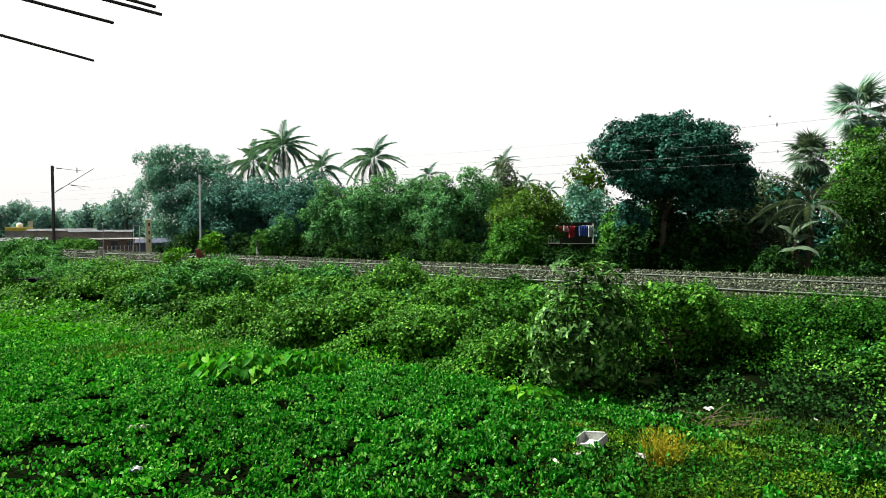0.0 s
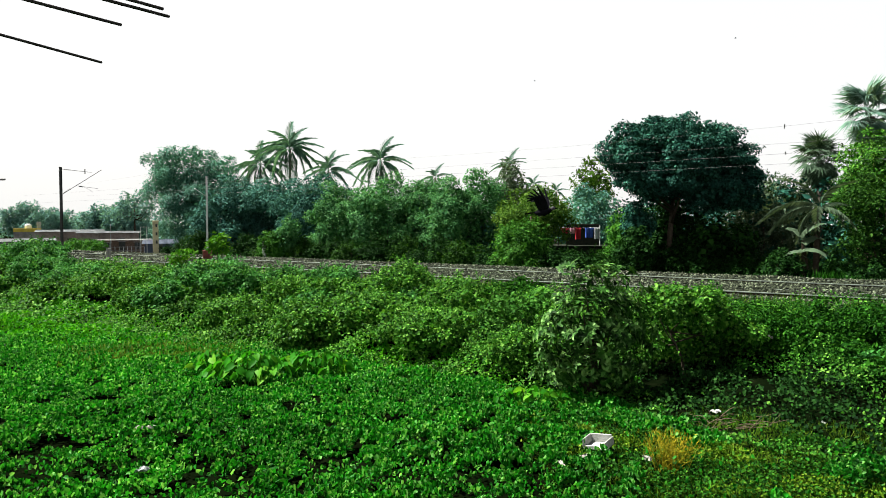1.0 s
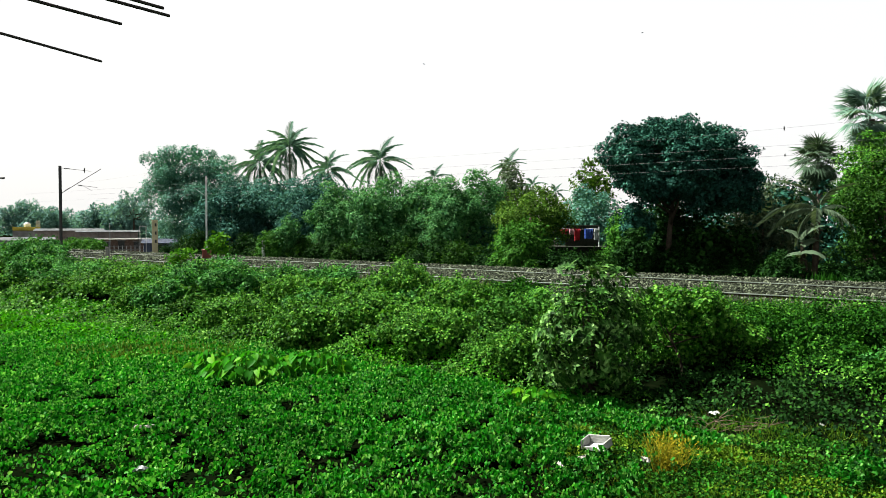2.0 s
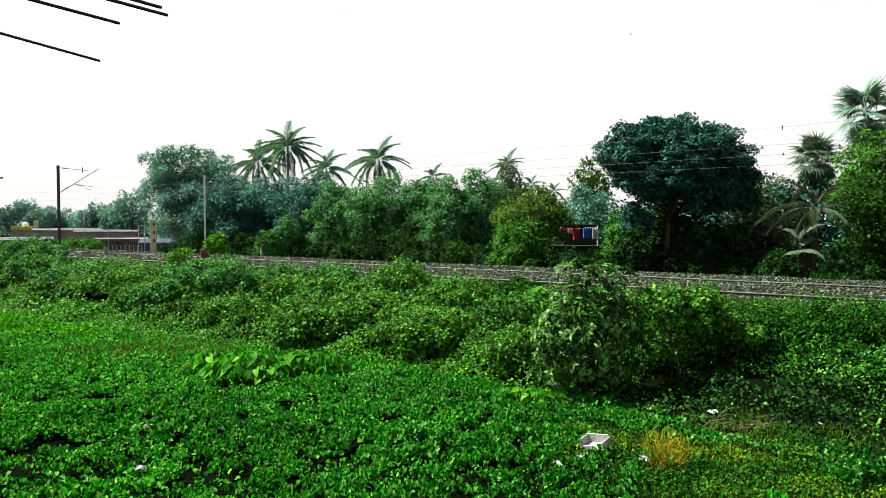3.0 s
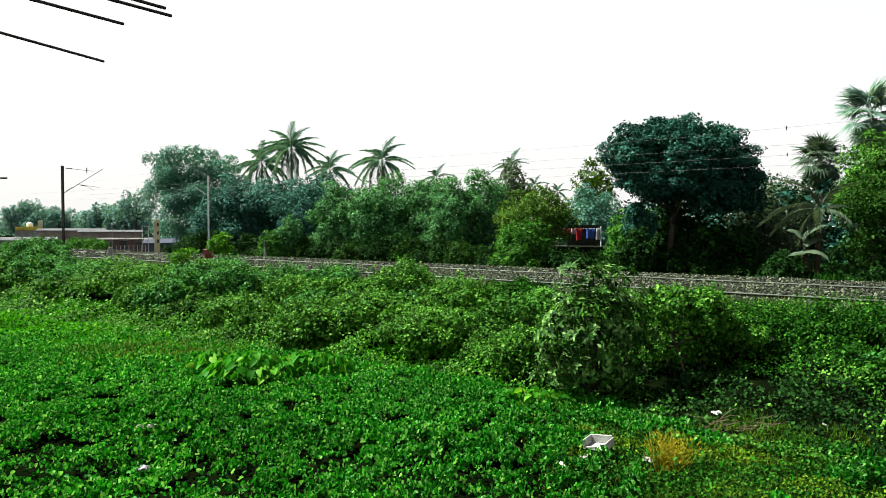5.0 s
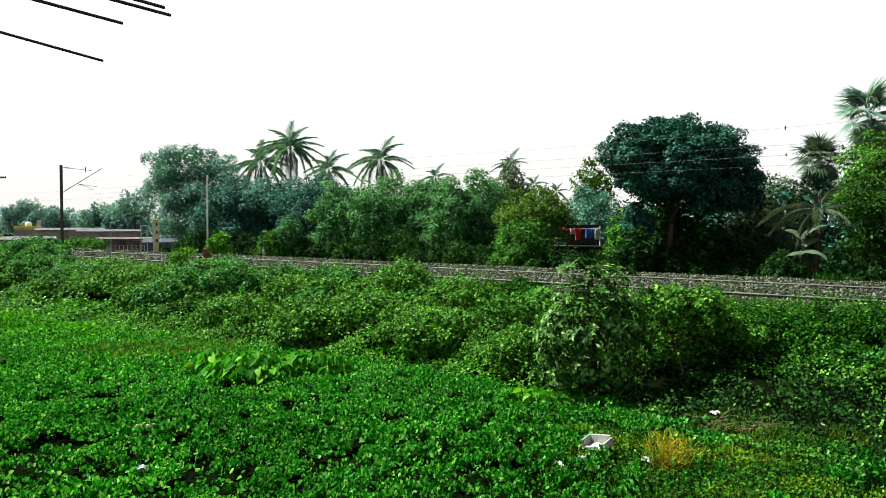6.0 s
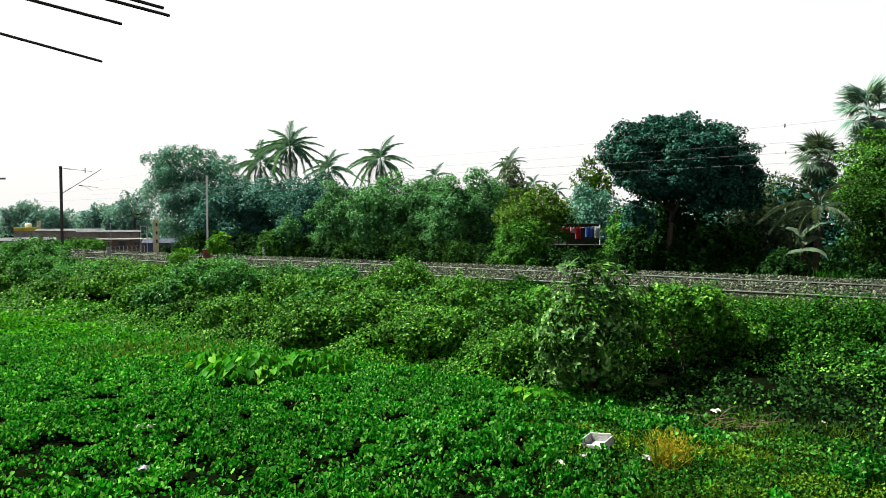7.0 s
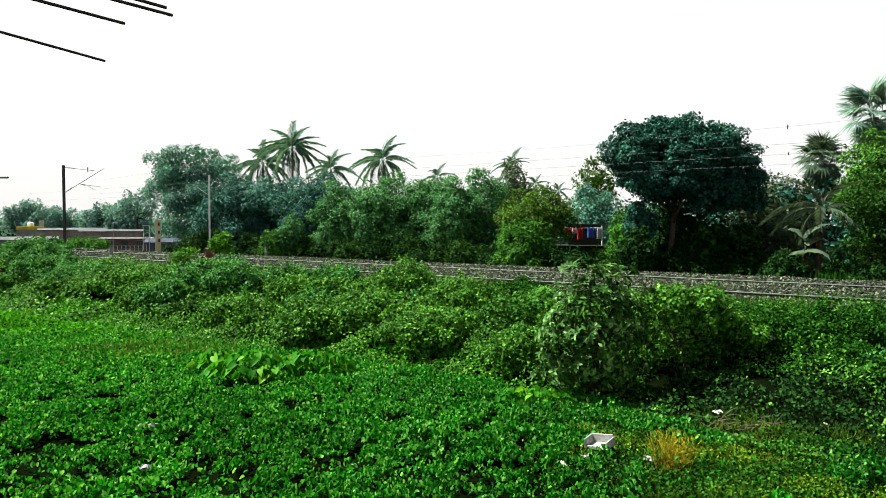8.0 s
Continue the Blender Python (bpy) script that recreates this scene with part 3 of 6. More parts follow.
TREES = [
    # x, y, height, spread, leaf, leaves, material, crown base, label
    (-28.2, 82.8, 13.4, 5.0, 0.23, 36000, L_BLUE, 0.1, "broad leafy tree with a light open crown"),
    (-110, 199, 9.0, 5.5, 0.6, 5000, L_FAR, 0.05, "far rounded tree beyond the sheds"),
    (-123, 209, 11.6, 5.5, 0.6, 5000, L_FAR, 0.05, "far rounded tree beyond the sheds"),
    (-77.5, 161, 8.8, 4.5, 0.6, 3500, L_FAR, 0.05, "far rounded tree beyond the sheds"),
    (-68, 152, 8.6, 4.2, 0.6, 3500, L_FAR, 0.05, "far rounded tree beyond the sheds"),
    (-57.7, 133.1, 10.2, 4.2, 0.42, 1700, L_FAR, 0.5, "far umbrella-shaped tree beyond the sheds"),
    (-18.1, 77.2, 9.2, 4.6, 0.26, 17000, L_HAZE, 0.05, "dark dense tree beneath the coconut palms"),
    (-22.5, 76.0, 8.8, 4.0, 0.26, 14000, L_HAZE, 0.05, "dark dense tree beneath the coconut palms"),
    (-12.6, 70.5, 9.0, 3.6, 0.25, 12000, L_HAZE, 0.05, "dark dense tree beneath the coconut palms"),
    (-10.0, 64.6, 7.7, 2.3, 0.2, 10200, L_TREE, 0.05, "narrow green tree hung with creepers"),
    (-6.8, 63.4, 7.6, 2.5, 0.2, 10200, L_TREE, 0.08, "bushy green tree in the thicket"),
    (-4.7, 62.6, 8.5, 2.9, 0.2, 12750, L_TREE, 0.08, "bushy green tree with a bright top"),
    (-1.9, 62.0, 8.2, 2.8, 0.2, 11900, L_TREE, 0.08, "bushy green tree in the thicket"),
    (0.8, 58.8, 7.7, 2.5, 0.2, 11900, L_TREE, 0.08, "bushy green tree in the thicket"),
    (3.0, 60.9, 9.0, 2.6, 0.2, 11900, L_TREE, 0.08, "taller green tree in the thicket"),
    (6.1, 63.5, 9.4, 2.1, 0.26, 5500, L_BROWN, 0.2, "grey-green tree with a pointed crown"),
    (6.4, 51.2, 6.4, 2.7, 0.18, 9000, L_OLIVE, 0.42, "yellowish olive tree with fine leaves"),
    (5.3, 47.6, 4.0, 1.9, 0.2, 6000, L_VINE, 0.0, "light green leafy shrub below the olive tree"),
    (12.9, 63.3, 7.3, 2.5, 0.28, 5500, L_BLUE, 0.1, "blue-green round tree beyond the washing"),
    (14.4, 67.5, 10.0, 2.0, 0.3, 1600, L_OLIVE, 0.45, "sparse thin-leaved tree against the sky"),
    (12.9, 49.4, 5.3, 1.7, 0.22, 4000, L_VINE, 0.05, "bright creeper-hung small tree"),
    (22.6, 47.5, 6.9, 1.7, 0.12, 5000, L_BROWN, 0.2, "feathery grey-green tree with bare twigs"),
    # gap filler in the shade-coloured leaf
    (24.0, 49.5, 7.4, 3.2, 0.22, 8000, L_SHADE, 0.0, "shade-dark tree filling the gap behind the fan palm"),
    (20.6, 45.5, 6.4, 2.3, 0.2, 5000, L_BROWN, 0.1, "low twiggy tree behind the banana clump"),
    # two vine trees in the shade-darkened colour, the upper one in plain creeper
    (23.1, 37.0, 8.5, 2.4, 0.14, 15000, L_SHADED_VINE, 0.0, "tree wrapped from top to foot in vines"),
    (23.7, 39.0, 8.9, 2.1, 0.15, 11000, L_CREEPER, 0.4, "tree wrapped from top to foot in vines"),
    (26.5, 35.5, 9.5, 3.2, 0.16, 12000, L_SHADED_VINE, 0.0, "tree wrapped from top to foot in vines"),
]


BLUE_LOBES = [(-3.9, 0, 11.3, 2.0, 2.0, 1.8), (-1.1, 0, 11.9, 2.3, 2.2, 1.7), (2.1, 0, 10.3, 2.2, 2.2, 1.8), (-2.4, 0.2, 9.7, 2.3, 2.0, 1.8), (1.2, 0.2, 9.0, 2.4, 2.0, 1.9), (3.7, 0, 8.0, 1.8, 2.0, 2.2), (-3.8, 0, 8.3, 1.5, 1.8, 1.7),
              (-1.2, -0.5, 7.6, 3.0, 2.4, 2.6), (-1.3, -0.4, 4.0, 2.6, 2.4, 3.0), (1.7, -0.4, 4.3, 2.8, 2.4, 3.2)]


def build_trees():
    for i, (x, y, h, r, lf, n, m, cb, label) in enumerate(TREES):
        make_tree("tree", on_ground(x, y), h, r, lf, n, m, label, 100 + i, crown_base=cb, lobes=13, lobe=0.33, clump=min(1.3, 0.26 * r), cover=0.7 if m is L_BLUE else 0.85, group="trees beyond the tracks", shoots=60, shoot=0.16 * r + 0.3,
                  own=BLUE_LOBES if h == 13.4 else ())
    make_tree("tree", on_ground(13.65, 43.3, -0.15), 10.4, 4.4, 0.15, 62000, L_DARK, "large dark evergreen tree with a domed crown", 300,
              crown_base=0.42, trunk_r=0.2, shape=BROAD, group="trees beyond the tracks", shoots=70, shoot=0.45, clump=0.5, core_share=0.25,
              own=[(a + 0.7, b, *c) for a, b, *c in ((-3.05, 0, 8.35, 1.5, 1.5, 1.5), (-1.5, 0, 9.1, 1.7, 1.5, 1.25), (-2.3, 0.2, 7.3, 1.5, 1.4, 1.2), (0.45, 0, 9.4, 1.5, 1.5, 1.15), (2.4, 0, 8.7, 1.5, 1.5, 1.35),
                   (3.55, 0, 7.3, 1.25, 1.5, 1.5), (3.3, -0.4, 5.7, 1.4, 1.4, 0.9), (-0.1, -1.7, 7.7, 1.9, 1.3, 1.75), (1.4, -1.0, 5.9, 1.8, 1.6, 1.1),
                   (-1.9, -0.7, 6.4, 1.25, 1.3, 1.15), (0.5, 1.5, 7.4, 3.3, 2.0, 2.0), (-2.4, 0.3, 4.0, 0.8, 0.9, 1.3))])
    # undergrowth here wears the leaf colour that holds the crown's shade
    make_tree("shrub", on_ground(16.4, 42.6), 4.1, 2.1, 0.22, 5200, L_SHADE, "shade-dark broad-leaved shrub below the large tree", 301, category="shrub",
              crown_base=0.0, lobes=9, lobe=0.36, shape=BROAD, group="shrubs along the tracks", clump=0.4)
    # added shrub: its dark leaves stand for shade under the crown
    make_tree("shrub", on_ground(14.6, 46.6), 5.6, 2.3, 0.22, 6000, L_SHADE, "added shade-dark tall shrub behind the trunk", 303, category="shrub",
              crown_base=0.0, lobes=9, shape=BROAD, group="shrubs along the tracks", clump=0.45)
    make_tree("shrub", on_ground(11.6, 42.4), 3.6, 1.0, 0.16, 3000, L_SHADE, "shade-dark creeper-hung shrub beside the trunk", 302, category="shrub",
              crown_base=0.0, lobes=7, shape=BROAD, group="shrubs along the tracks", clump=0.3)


build_trees()


def build_thicket():
    """Lower shrubs along the far side of the tracks, and the woods behind."""
    rng = np.random.default_rng(21)
    rows = []
    for a in np.arange(-4, 67, 1.9):
        s = 41.6 + 1.2 * rng.random()
        x, y = rail_xy(s, a + rng.random())
        h = 1.4 + 1.9 * rng.random()
        if 18 < a < 26:
            h = 1.6 + 0.6 * rng.random()
        if -3 < a < 8:
            h = 1.3 + 0.6 * rng.random()
        if 49 < a < 56:
            h *= 0.6
        rows.append((x, y, h, 1.3 + 0.8 * rng.random()))
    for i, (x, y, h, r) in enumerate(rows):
        # shade under the trees is put into these shrubs' leaf colours
        make_tree("shrub", on_ground(x, y), h, r, 0.19, 2600, (L_SHADED_VINE, L_SHADE, L_SHADE)[i % 3] if i > 10 else L_SHADE,
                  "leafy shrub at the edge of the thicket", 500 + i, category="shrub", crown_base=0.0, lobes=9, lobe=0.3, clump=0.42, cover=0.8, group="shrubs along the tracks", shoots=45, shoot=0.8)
    pos, ax, nrm = [], [], []
    L = []
    for a in np.arange(-10, 66, 2.2):
        s = 50 + 5 * rng.random()
        if 21 < a < 31:
            s += 12
        x, y = rail_xy(s, a)
        h = (2.6 if a > 20 or a < 7 else 3.6) + 0.9 * rng.random()
        L.append((x, y, h * 0.8, 2.6, 2.6, h))
    p, ax, nrm, size = lobes_leaves(rng, L, 36000, 0.4, 0.8, 0.9)
    tagged(new("woods", leaf_mesh("woods", p, ax, nrm, 0.36 * size * (0.7 + 0.6 * rng.random(len(p))), RHOMB, L_DARK)),
           "dark dense woods filling the gaps behind the trees", "woods", kind="stuff")
    L = []
    for i in range(46):
        a = 100 + 330 * rng.random()
        s = 90 + 0.25 * a * rng.random() + 30 * rng.random()
        x, y = rail_xy(s, a)
        h = 6.0 + 3.5 * rng.random()
        L.append((x, y, h * 0.5, 6 + 3 * rng.random(), 6 + 3 * rng.random(), h * 0.75))
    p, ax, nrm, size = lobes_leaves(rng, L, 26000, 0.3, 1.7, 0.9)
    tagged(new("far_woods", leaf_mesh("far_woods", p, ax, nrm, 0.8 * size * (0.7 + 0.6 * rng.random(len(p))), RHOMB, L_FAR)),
           "blue-green skyline trees with haze in their leaf colour", "woods", kind="stuff")


build_thicket()

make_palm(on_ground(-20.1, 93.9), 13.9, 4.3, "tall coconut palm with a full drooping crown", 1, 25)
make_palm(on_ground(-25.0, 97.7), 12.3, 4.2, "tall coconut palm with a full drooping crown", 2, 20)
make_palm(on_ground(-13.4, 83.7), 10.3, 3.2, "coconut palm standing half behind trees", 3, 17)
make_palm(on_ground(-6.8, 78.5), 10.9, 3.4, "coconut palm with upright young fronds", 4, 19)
make_palm(on_ground(-0.9, 89.1), 9.8, 2.2, "small palm crown showing over the trees", 5, 12)
make_palm(on_ground(6.9, 73.0), 10.0, 1.9, "slender palm behind the grey-green tree", 6, 14)
make_palm(on_ground(10.3, 80.5), 8.4, 1.6, "slender areca palm against the sky", 7, 12)
make_palm(on_ground(13.5, 84.3), 7.8, 1.6, "slender areca palm against the sky", 8, 12)
make_fan_palm(on_ground(24.4, 40.6), 9.9, 1.5, "fan palm with stiff grey-green leaves above vines", 9, 38, 190)
make_fan_palm(on_ground(24.8, 46.8), 8.0, 1.3, "smaller fan palm with a round spiky grey-green crown", 11, 70, 230, DULL_FANS)
make_palm(on_ground(19.4, 36.9), 4.6, 2.6, "young coconut palm with long arching fronds", 10, lean=(0.2, 0), bark=BARK,
          fronds=((92, 32, 1.1), (78, 8, 1.0), (-70, 78, 1.05), (85, 84, 0.85), (-95, 35, 0.65), (125, -48, 0.8), (150, 18, 0.8), (-140, 5, 0.75), (20, 40, 0.8), (-60, 20, 0.8), (100, -20, 0.8)))


# ---------------------------------------------------------------- embankment plants
SHRUBS = [
    # x, y, top, spread, leaf, material
    (-28.4, 48.5, 3.2, 1.9, 0.17, L_SHRUB), (-26.2, 46.6, 2.7, 1.5, 0.16, L_SHRUB), (-20.5, 39.8, 1.75, 2.0, 0.14, L_SHRUB), (-15.3, 34.5, 2.0, 2.1, 0.14, L_CREEPER),
    (-10.6, 31.6, 2.5, 1.6, 0.15, L_SHRUB), (-9.0, 30.6, 2.3, 1.5, 0.15, L_SHRUB), (-11.6, 29.6, 1.7, 1.1, 0.14, L_SHRUB),
    (-6.0, 28.7, 1.95, 1.4, 0.13, L_CREEPER), (-5.1, 33.0, 2.05, 1.0, 0.13, L_SHRUB), (-4.9, 25.6, 1.25, 1.5, 0.12, L_CREEPER),
    (-1.6, 29.0, 2.4, 1.4, 0.12, L_CREEPER), (-2.7, 23.6, 1.75, 1.4, 0.12, L_CREEPER), (0.7, 24.7, 2.1, 1.2, 0.12, L_CREEPER),
    (2.75, 26.3, 1.95, 0.8, 0.12, L_HERB), (2.0, 18.1, 1.4, 0.85, 0.10, L_CREEPER), (-0.4, 21.2, 1.5, 1.4, 0.11, L_CREEPER),
    (8.8, 19.8, 1.75, 0.9, 0.09, L_HERB), (9.6, 17.9, 1.95, 0.95, 0.09, L_HERB), (10.6, 17.2, 2.0, 1.0, 0.09, L_HERB),
    (7.0, 19.4, 1.85, 0.9, 0.09, L_HERB), (11.3, 17.0, 2.0, 0.9, 0.09, L_HERB), (8.6, 17.6, 1.75, 0.9, 0.09, L_HERB),
    (7.5, 18.0, 1.7, 0.9, 0.09, L_HERB), (12.4, 18.2, 2.0, 1.0, 0.09, L_HERB), (3.9, 20.6, 1.7, 1.2, 0.11, L_CREEPER),
    (-33.0, 56.0, 2.3, 2.2, 0.17, L_SHRUB), (-24.5, 43.2, 2.1, 1.9, 0.15, L_SHRUB), (-17.8, 36.0, 1.5, 1.7, 0.14, L_CREEPER),
    (-13.0, 31.5, 1.4, 1.5, 0.14, L_CREEPER), (-8.0, 26.9, 1.2, 1.4, 0.13, L_CREEPER), (-7.4, 33.5, 2.0, 0.9, 0.13, L_SHRUB),
]


def build_bank_shrubs():
    for i, (x, y, top, r, lf, m) in enumerate(SHRUBS):
        g = float(ground_z(x, y))
        label = {L_SHRUB.name: "leafy green shrub tangled with creepers on the embankment", L_CREEPER.name: "mound of creepers over a low shrub",
                 L_HERB.name: "low fine-leaved bright herbs on the bank"}[m.name]
        make_tree("shrub", (x, y, g), top - g, r, lf * 0.8, int(2600 + 2000 * r), m, label, 700 + i, category="shrub", crown_base=0.08, lobes=10, lobe=0.34, clump=0.17 + 0.08 * r, cover=0.85,
                  group="embankment shrubs", shape=BROAD, trunk_r=0.03, shoots=int(50 + 30 * r), shoot=0.65 if m is not L_HERB else 0.35)


def make_vine_mass():
    """Creepers heaped beside the tall bush, shaped to fit the camera's view: a lit top that overhangs a dark front."""
    x, y = 5.75, 17.0
    g = float(ground_z(x, y))
    make_tree("shrub", (x, y, g), 2.3 - g, 1.5, 0.082, 11000, L_CREEPER, "high heap of creepers overhanging a dark hollow", 690, category="shrub",
              trunk_r=0.04, shape=BROAD, group="embankment shrubs", shoots=60, shoot=0.4, clump=0.22, cover=0.9, core_share=0.16,
              own=[(-0.7, -0.1, 2.1 - g, 0.8, 0.75, 0.34), (0.2, 0.0, 2.15 - g, 0.85, 0.8, 0.32), (0.95, 0.0, 1.75 - g, 0.65, 0.7, 0.34), (1.5, 0.2, 1.4 - g, 0.5, 0.6, 0.34),
                   (-0.3, 0.85, 1.2 - g, 1.1, 0.5, 0.6), (0.8, 0.85, 1.0 - g, 1.0, 0.5, 0.6)])


# Flat patches cleared of leaves; the soil's black colour imitates shaded pockets.
BARE_SHADE_PATCHES = ((-9.2, 27.3, 1.2, 0.9), (2.1, 18.4, 0.9, 0.6), (-15.2, 33.0, 1.2, 0.9), (-2.0, 27.0, 0.8, 0.6), (-5.6, 25.0, 0.7, 0.5))


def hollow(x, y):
    """Whether a place lies in a cleared patch whose near-black soil stands for a shaded hollow."""
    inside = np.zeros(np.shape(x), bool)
    for hx, hy, rx, ry in BARE_SHADE_PATCHES:
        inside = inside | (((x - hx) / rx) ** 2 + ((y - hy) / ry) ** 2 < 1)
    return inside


def build_mounds():
    """Many smaller mounds of creepers and herbs all along the slope."""
    rng = np.random.default_rng(77)
    for i in range(90):
        a = -1 + 62 * rng.random() ** 1.25
        s = 15.0 + 7.5 * rng.random()
        x, y = rail_xy(s, a)
        if abs(x / y) > 0.72 or bool(hollow(x, y)) or (x > 4.5 and s < 17.8) or ((x - 5.9) / 1.5) ** 2 + ((y - 15.2) / 0.9) ** 2 < 1:
            continue
        d = math.hypot(x, y)
        h = (0.45 + 0.6 * rng.random()) * (1.25 if d > 22 else 1.0)
        h = min(h, 3.85 - 0.1 * s - float(ground_z(x, y)))
        if h < 0.2:
            continue
        m = L_HERB if x > 6.8 and rng.random() < 0.7 else (L_CREEPER, L_SHRUB, L_CREEPER, L_VINE)[i % 4]
        r = 0.5 + 0.55 * rng.random()
        make_tree("shrub", on_ground(x, y), h, r, (0.075 + 0.04 * rng.random()) * (0.55 + d / 45), int(1050 + 750 * r), m,
                  "low tangle of creepers and weeds on the bank", 900 + i, category="shrub", crown_base=-0.1, lobes=5, group="low tangles on the bank", shape=BROAD, trunk_r=0.015, shoots=12, shoot=0.35)


def build_creepers():
    """Leaves that cover the whole embankment slope."""
    rng = np.random.default_rng(31)
    P, S = [], []
    for a0, a1, n, sz in ((-2, 14, 60000, 0.07), (14, 30, 56000, 0.09), (30, 75, 44000, 0.14), (75, 190, 9000, 0.3)):
        s = 13.3 + 12.9 * rng.random(n) ** 1.1
        a = a0 + (a1 - a0) * rng.random(n)
        x, y = rail_xy(s, a)
        keep = ~((s > 25.2 + 0.9 * vnoise(x / 1.2, y / 1.2, 4)))
        keep &= (vnoise(x / 0.9, y / 0.9, 33) > 0.16) | (s < 14.8)
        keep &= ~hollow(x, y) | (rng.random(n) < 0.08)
        keep &= ~((x > 6.6) & (rng.random(n) < 0.6))
        # cleared so near-black soil and shade-coloured weeds darken the foot
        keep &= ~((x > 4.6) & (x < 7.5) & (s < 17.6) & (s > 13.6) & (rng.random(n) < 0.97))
        keep &= (((x - 5.9) / 1.7) ** 2 + ((y - 15.3) / 1.0) ** 2 > 1.0) | (rng.random(n) < 0.7)
        x, y, s = x[keep], y[keep], s[keep]
        lift = (0.95 * vnoise(x / 1.1, y / 1.1, 9) ** 2 + 0.15) * np.clip((s - 13.3) / 1.8, 0.2, 1) * np.clip((26.2 - s) / 2.5, 0.1, 1)
        top = ground_z(x, y) + lift
        for hx, hy, hz, hr, lf, hm in SHRUBS:
            if hm is not L_HERB:
                q = ((x - hx) ** 2 + (y - hy) ** 2) / (1.15 * hr) ** 2
                top = np.maximum(top, np.where(q < 1, hz + 0.05 - 0.95 * (hz - ground_z(x, y)) * q ** 1.5, -9))
        g = ground_z(x, y)
        z = g + (top - g) * (1 - 0.5 * rng.random(len(x)) ** 2.2) + 0.12 * (vnoise(x / 0.3, y / 0.3, 37) - 0.3)
        P.append(np.stack([x, y, z], 1))
        S.append(sz * (0.6 + 0.7 * rng.random(len(x))))
    P, S = np.concatenate(P), np.concatenate(S)
    nrm = unit(rng.normal(size=P.shape) * 0.5 + np.array([-0.25, -0.35, 0.9]))
    ax = unit(np.cross(nrm, rng.normal(size=P.shape)) - np.array([0, 0, 0.3]))
    tagged(new("creepers", leaf_mesh("creepers", P, ax, nrm, S, BROAD, L_CREEPER)), "green creepers and weeds covering the embankment", "creepers", kind="stuff")
    # weeds whose leaf colour holds the shade at the bank's foot
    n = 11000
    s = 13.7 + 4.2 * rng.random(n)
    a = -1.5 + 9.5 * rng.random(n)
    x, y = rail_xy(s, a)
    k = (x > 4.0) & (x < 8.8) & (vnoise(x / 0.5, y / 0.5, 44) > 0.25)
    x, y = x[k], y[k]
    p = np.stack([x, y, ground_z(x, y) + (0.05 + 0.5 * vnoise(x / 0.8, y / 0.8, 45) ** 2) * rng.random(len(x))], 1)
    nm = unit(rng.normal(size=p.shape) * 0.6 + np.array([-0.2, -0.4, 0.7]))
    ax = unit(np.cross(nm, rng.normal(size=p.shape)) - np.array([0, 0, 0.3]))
    tagged(new("shade_weeds", leaf_mesh("shade_weeds", p, ax, nm, 0.05 + 0.06 * rng.random(len(p)), BROAD, L_SHADE)), "low weeds coloured shade-dark at the foot of the bank", "weeds", kind="stuff")
    n = 52000
    s = 13.9 + 12.0 * rng.random(n)
    a = -4 + 12 * rng.random(n)
    x, y = rail_xy(s, a)
    k = (x > 6.6 + 0.8 * vnoise(y, y * 0, 46) + 1.5 * np.clip(17.0 - s, 0, 0.8)) & (vnoise(x / 0.45, y / 0.45, 47) > 0.2) & (s < 25.4)
    x, y, s = x[k], y[k], s[k]
    up = (0.15 + 0.75 * vnoise(x / 0.9, y / 0.9, 48) ** 2 + 0.25 * vnoise(x / 0.35, y / 0.35, 49)) * np.clip((s - 13.7) / 1.5, 0.2, 1)
    p = np.stack([x, y, ground_z(x, y) + up * (1 - 0.6 * rng.random(len(x)) ** 2)], 1)
    nm = unit(rng.normal(size=p.shape) * 0.55 + np.array([-0.1, -0.3, 0.7]))
    ax = unit(np.cross(nm, rng.normal(size=p.shape)) + np.array([0, 0, 0.2]))
    tagged(new("bank_herbs", leaf_mesh("bank_herbs", p, ax, nm, 0.038 + 0.04 * rng.random(len(p)), RHOMB, L_HERB)), "fine-leaved green herbs over the slope", "herbs", kind="stuff")
    n = 2600
    a = -2 + 60 * rng.random(n)
    s = 25.3 + 1.1 * rng.random(n)
    x, y = rail_xy(s, a)
    k = vnoise(x / 1.5, y / 1.5, 14) > 0.45
    x, y = x[k], y[k]
    p = np.stack([x, y, ground_z(x, y)], 1)
    ax = unit(rng.normal(size=p.shape) * 0.35 + np.array([0, 0, 1]))
    tagged(new("bank_grass", leaf_mesh("bank_grass", p, ax, rng.normal(size=p.shape), 0.25 + 0.35 * rng.random(len(p)), BLADE, L_GRASS)),
           "tufts of grass at the edge of the ballast", "grass", kind="stuff")


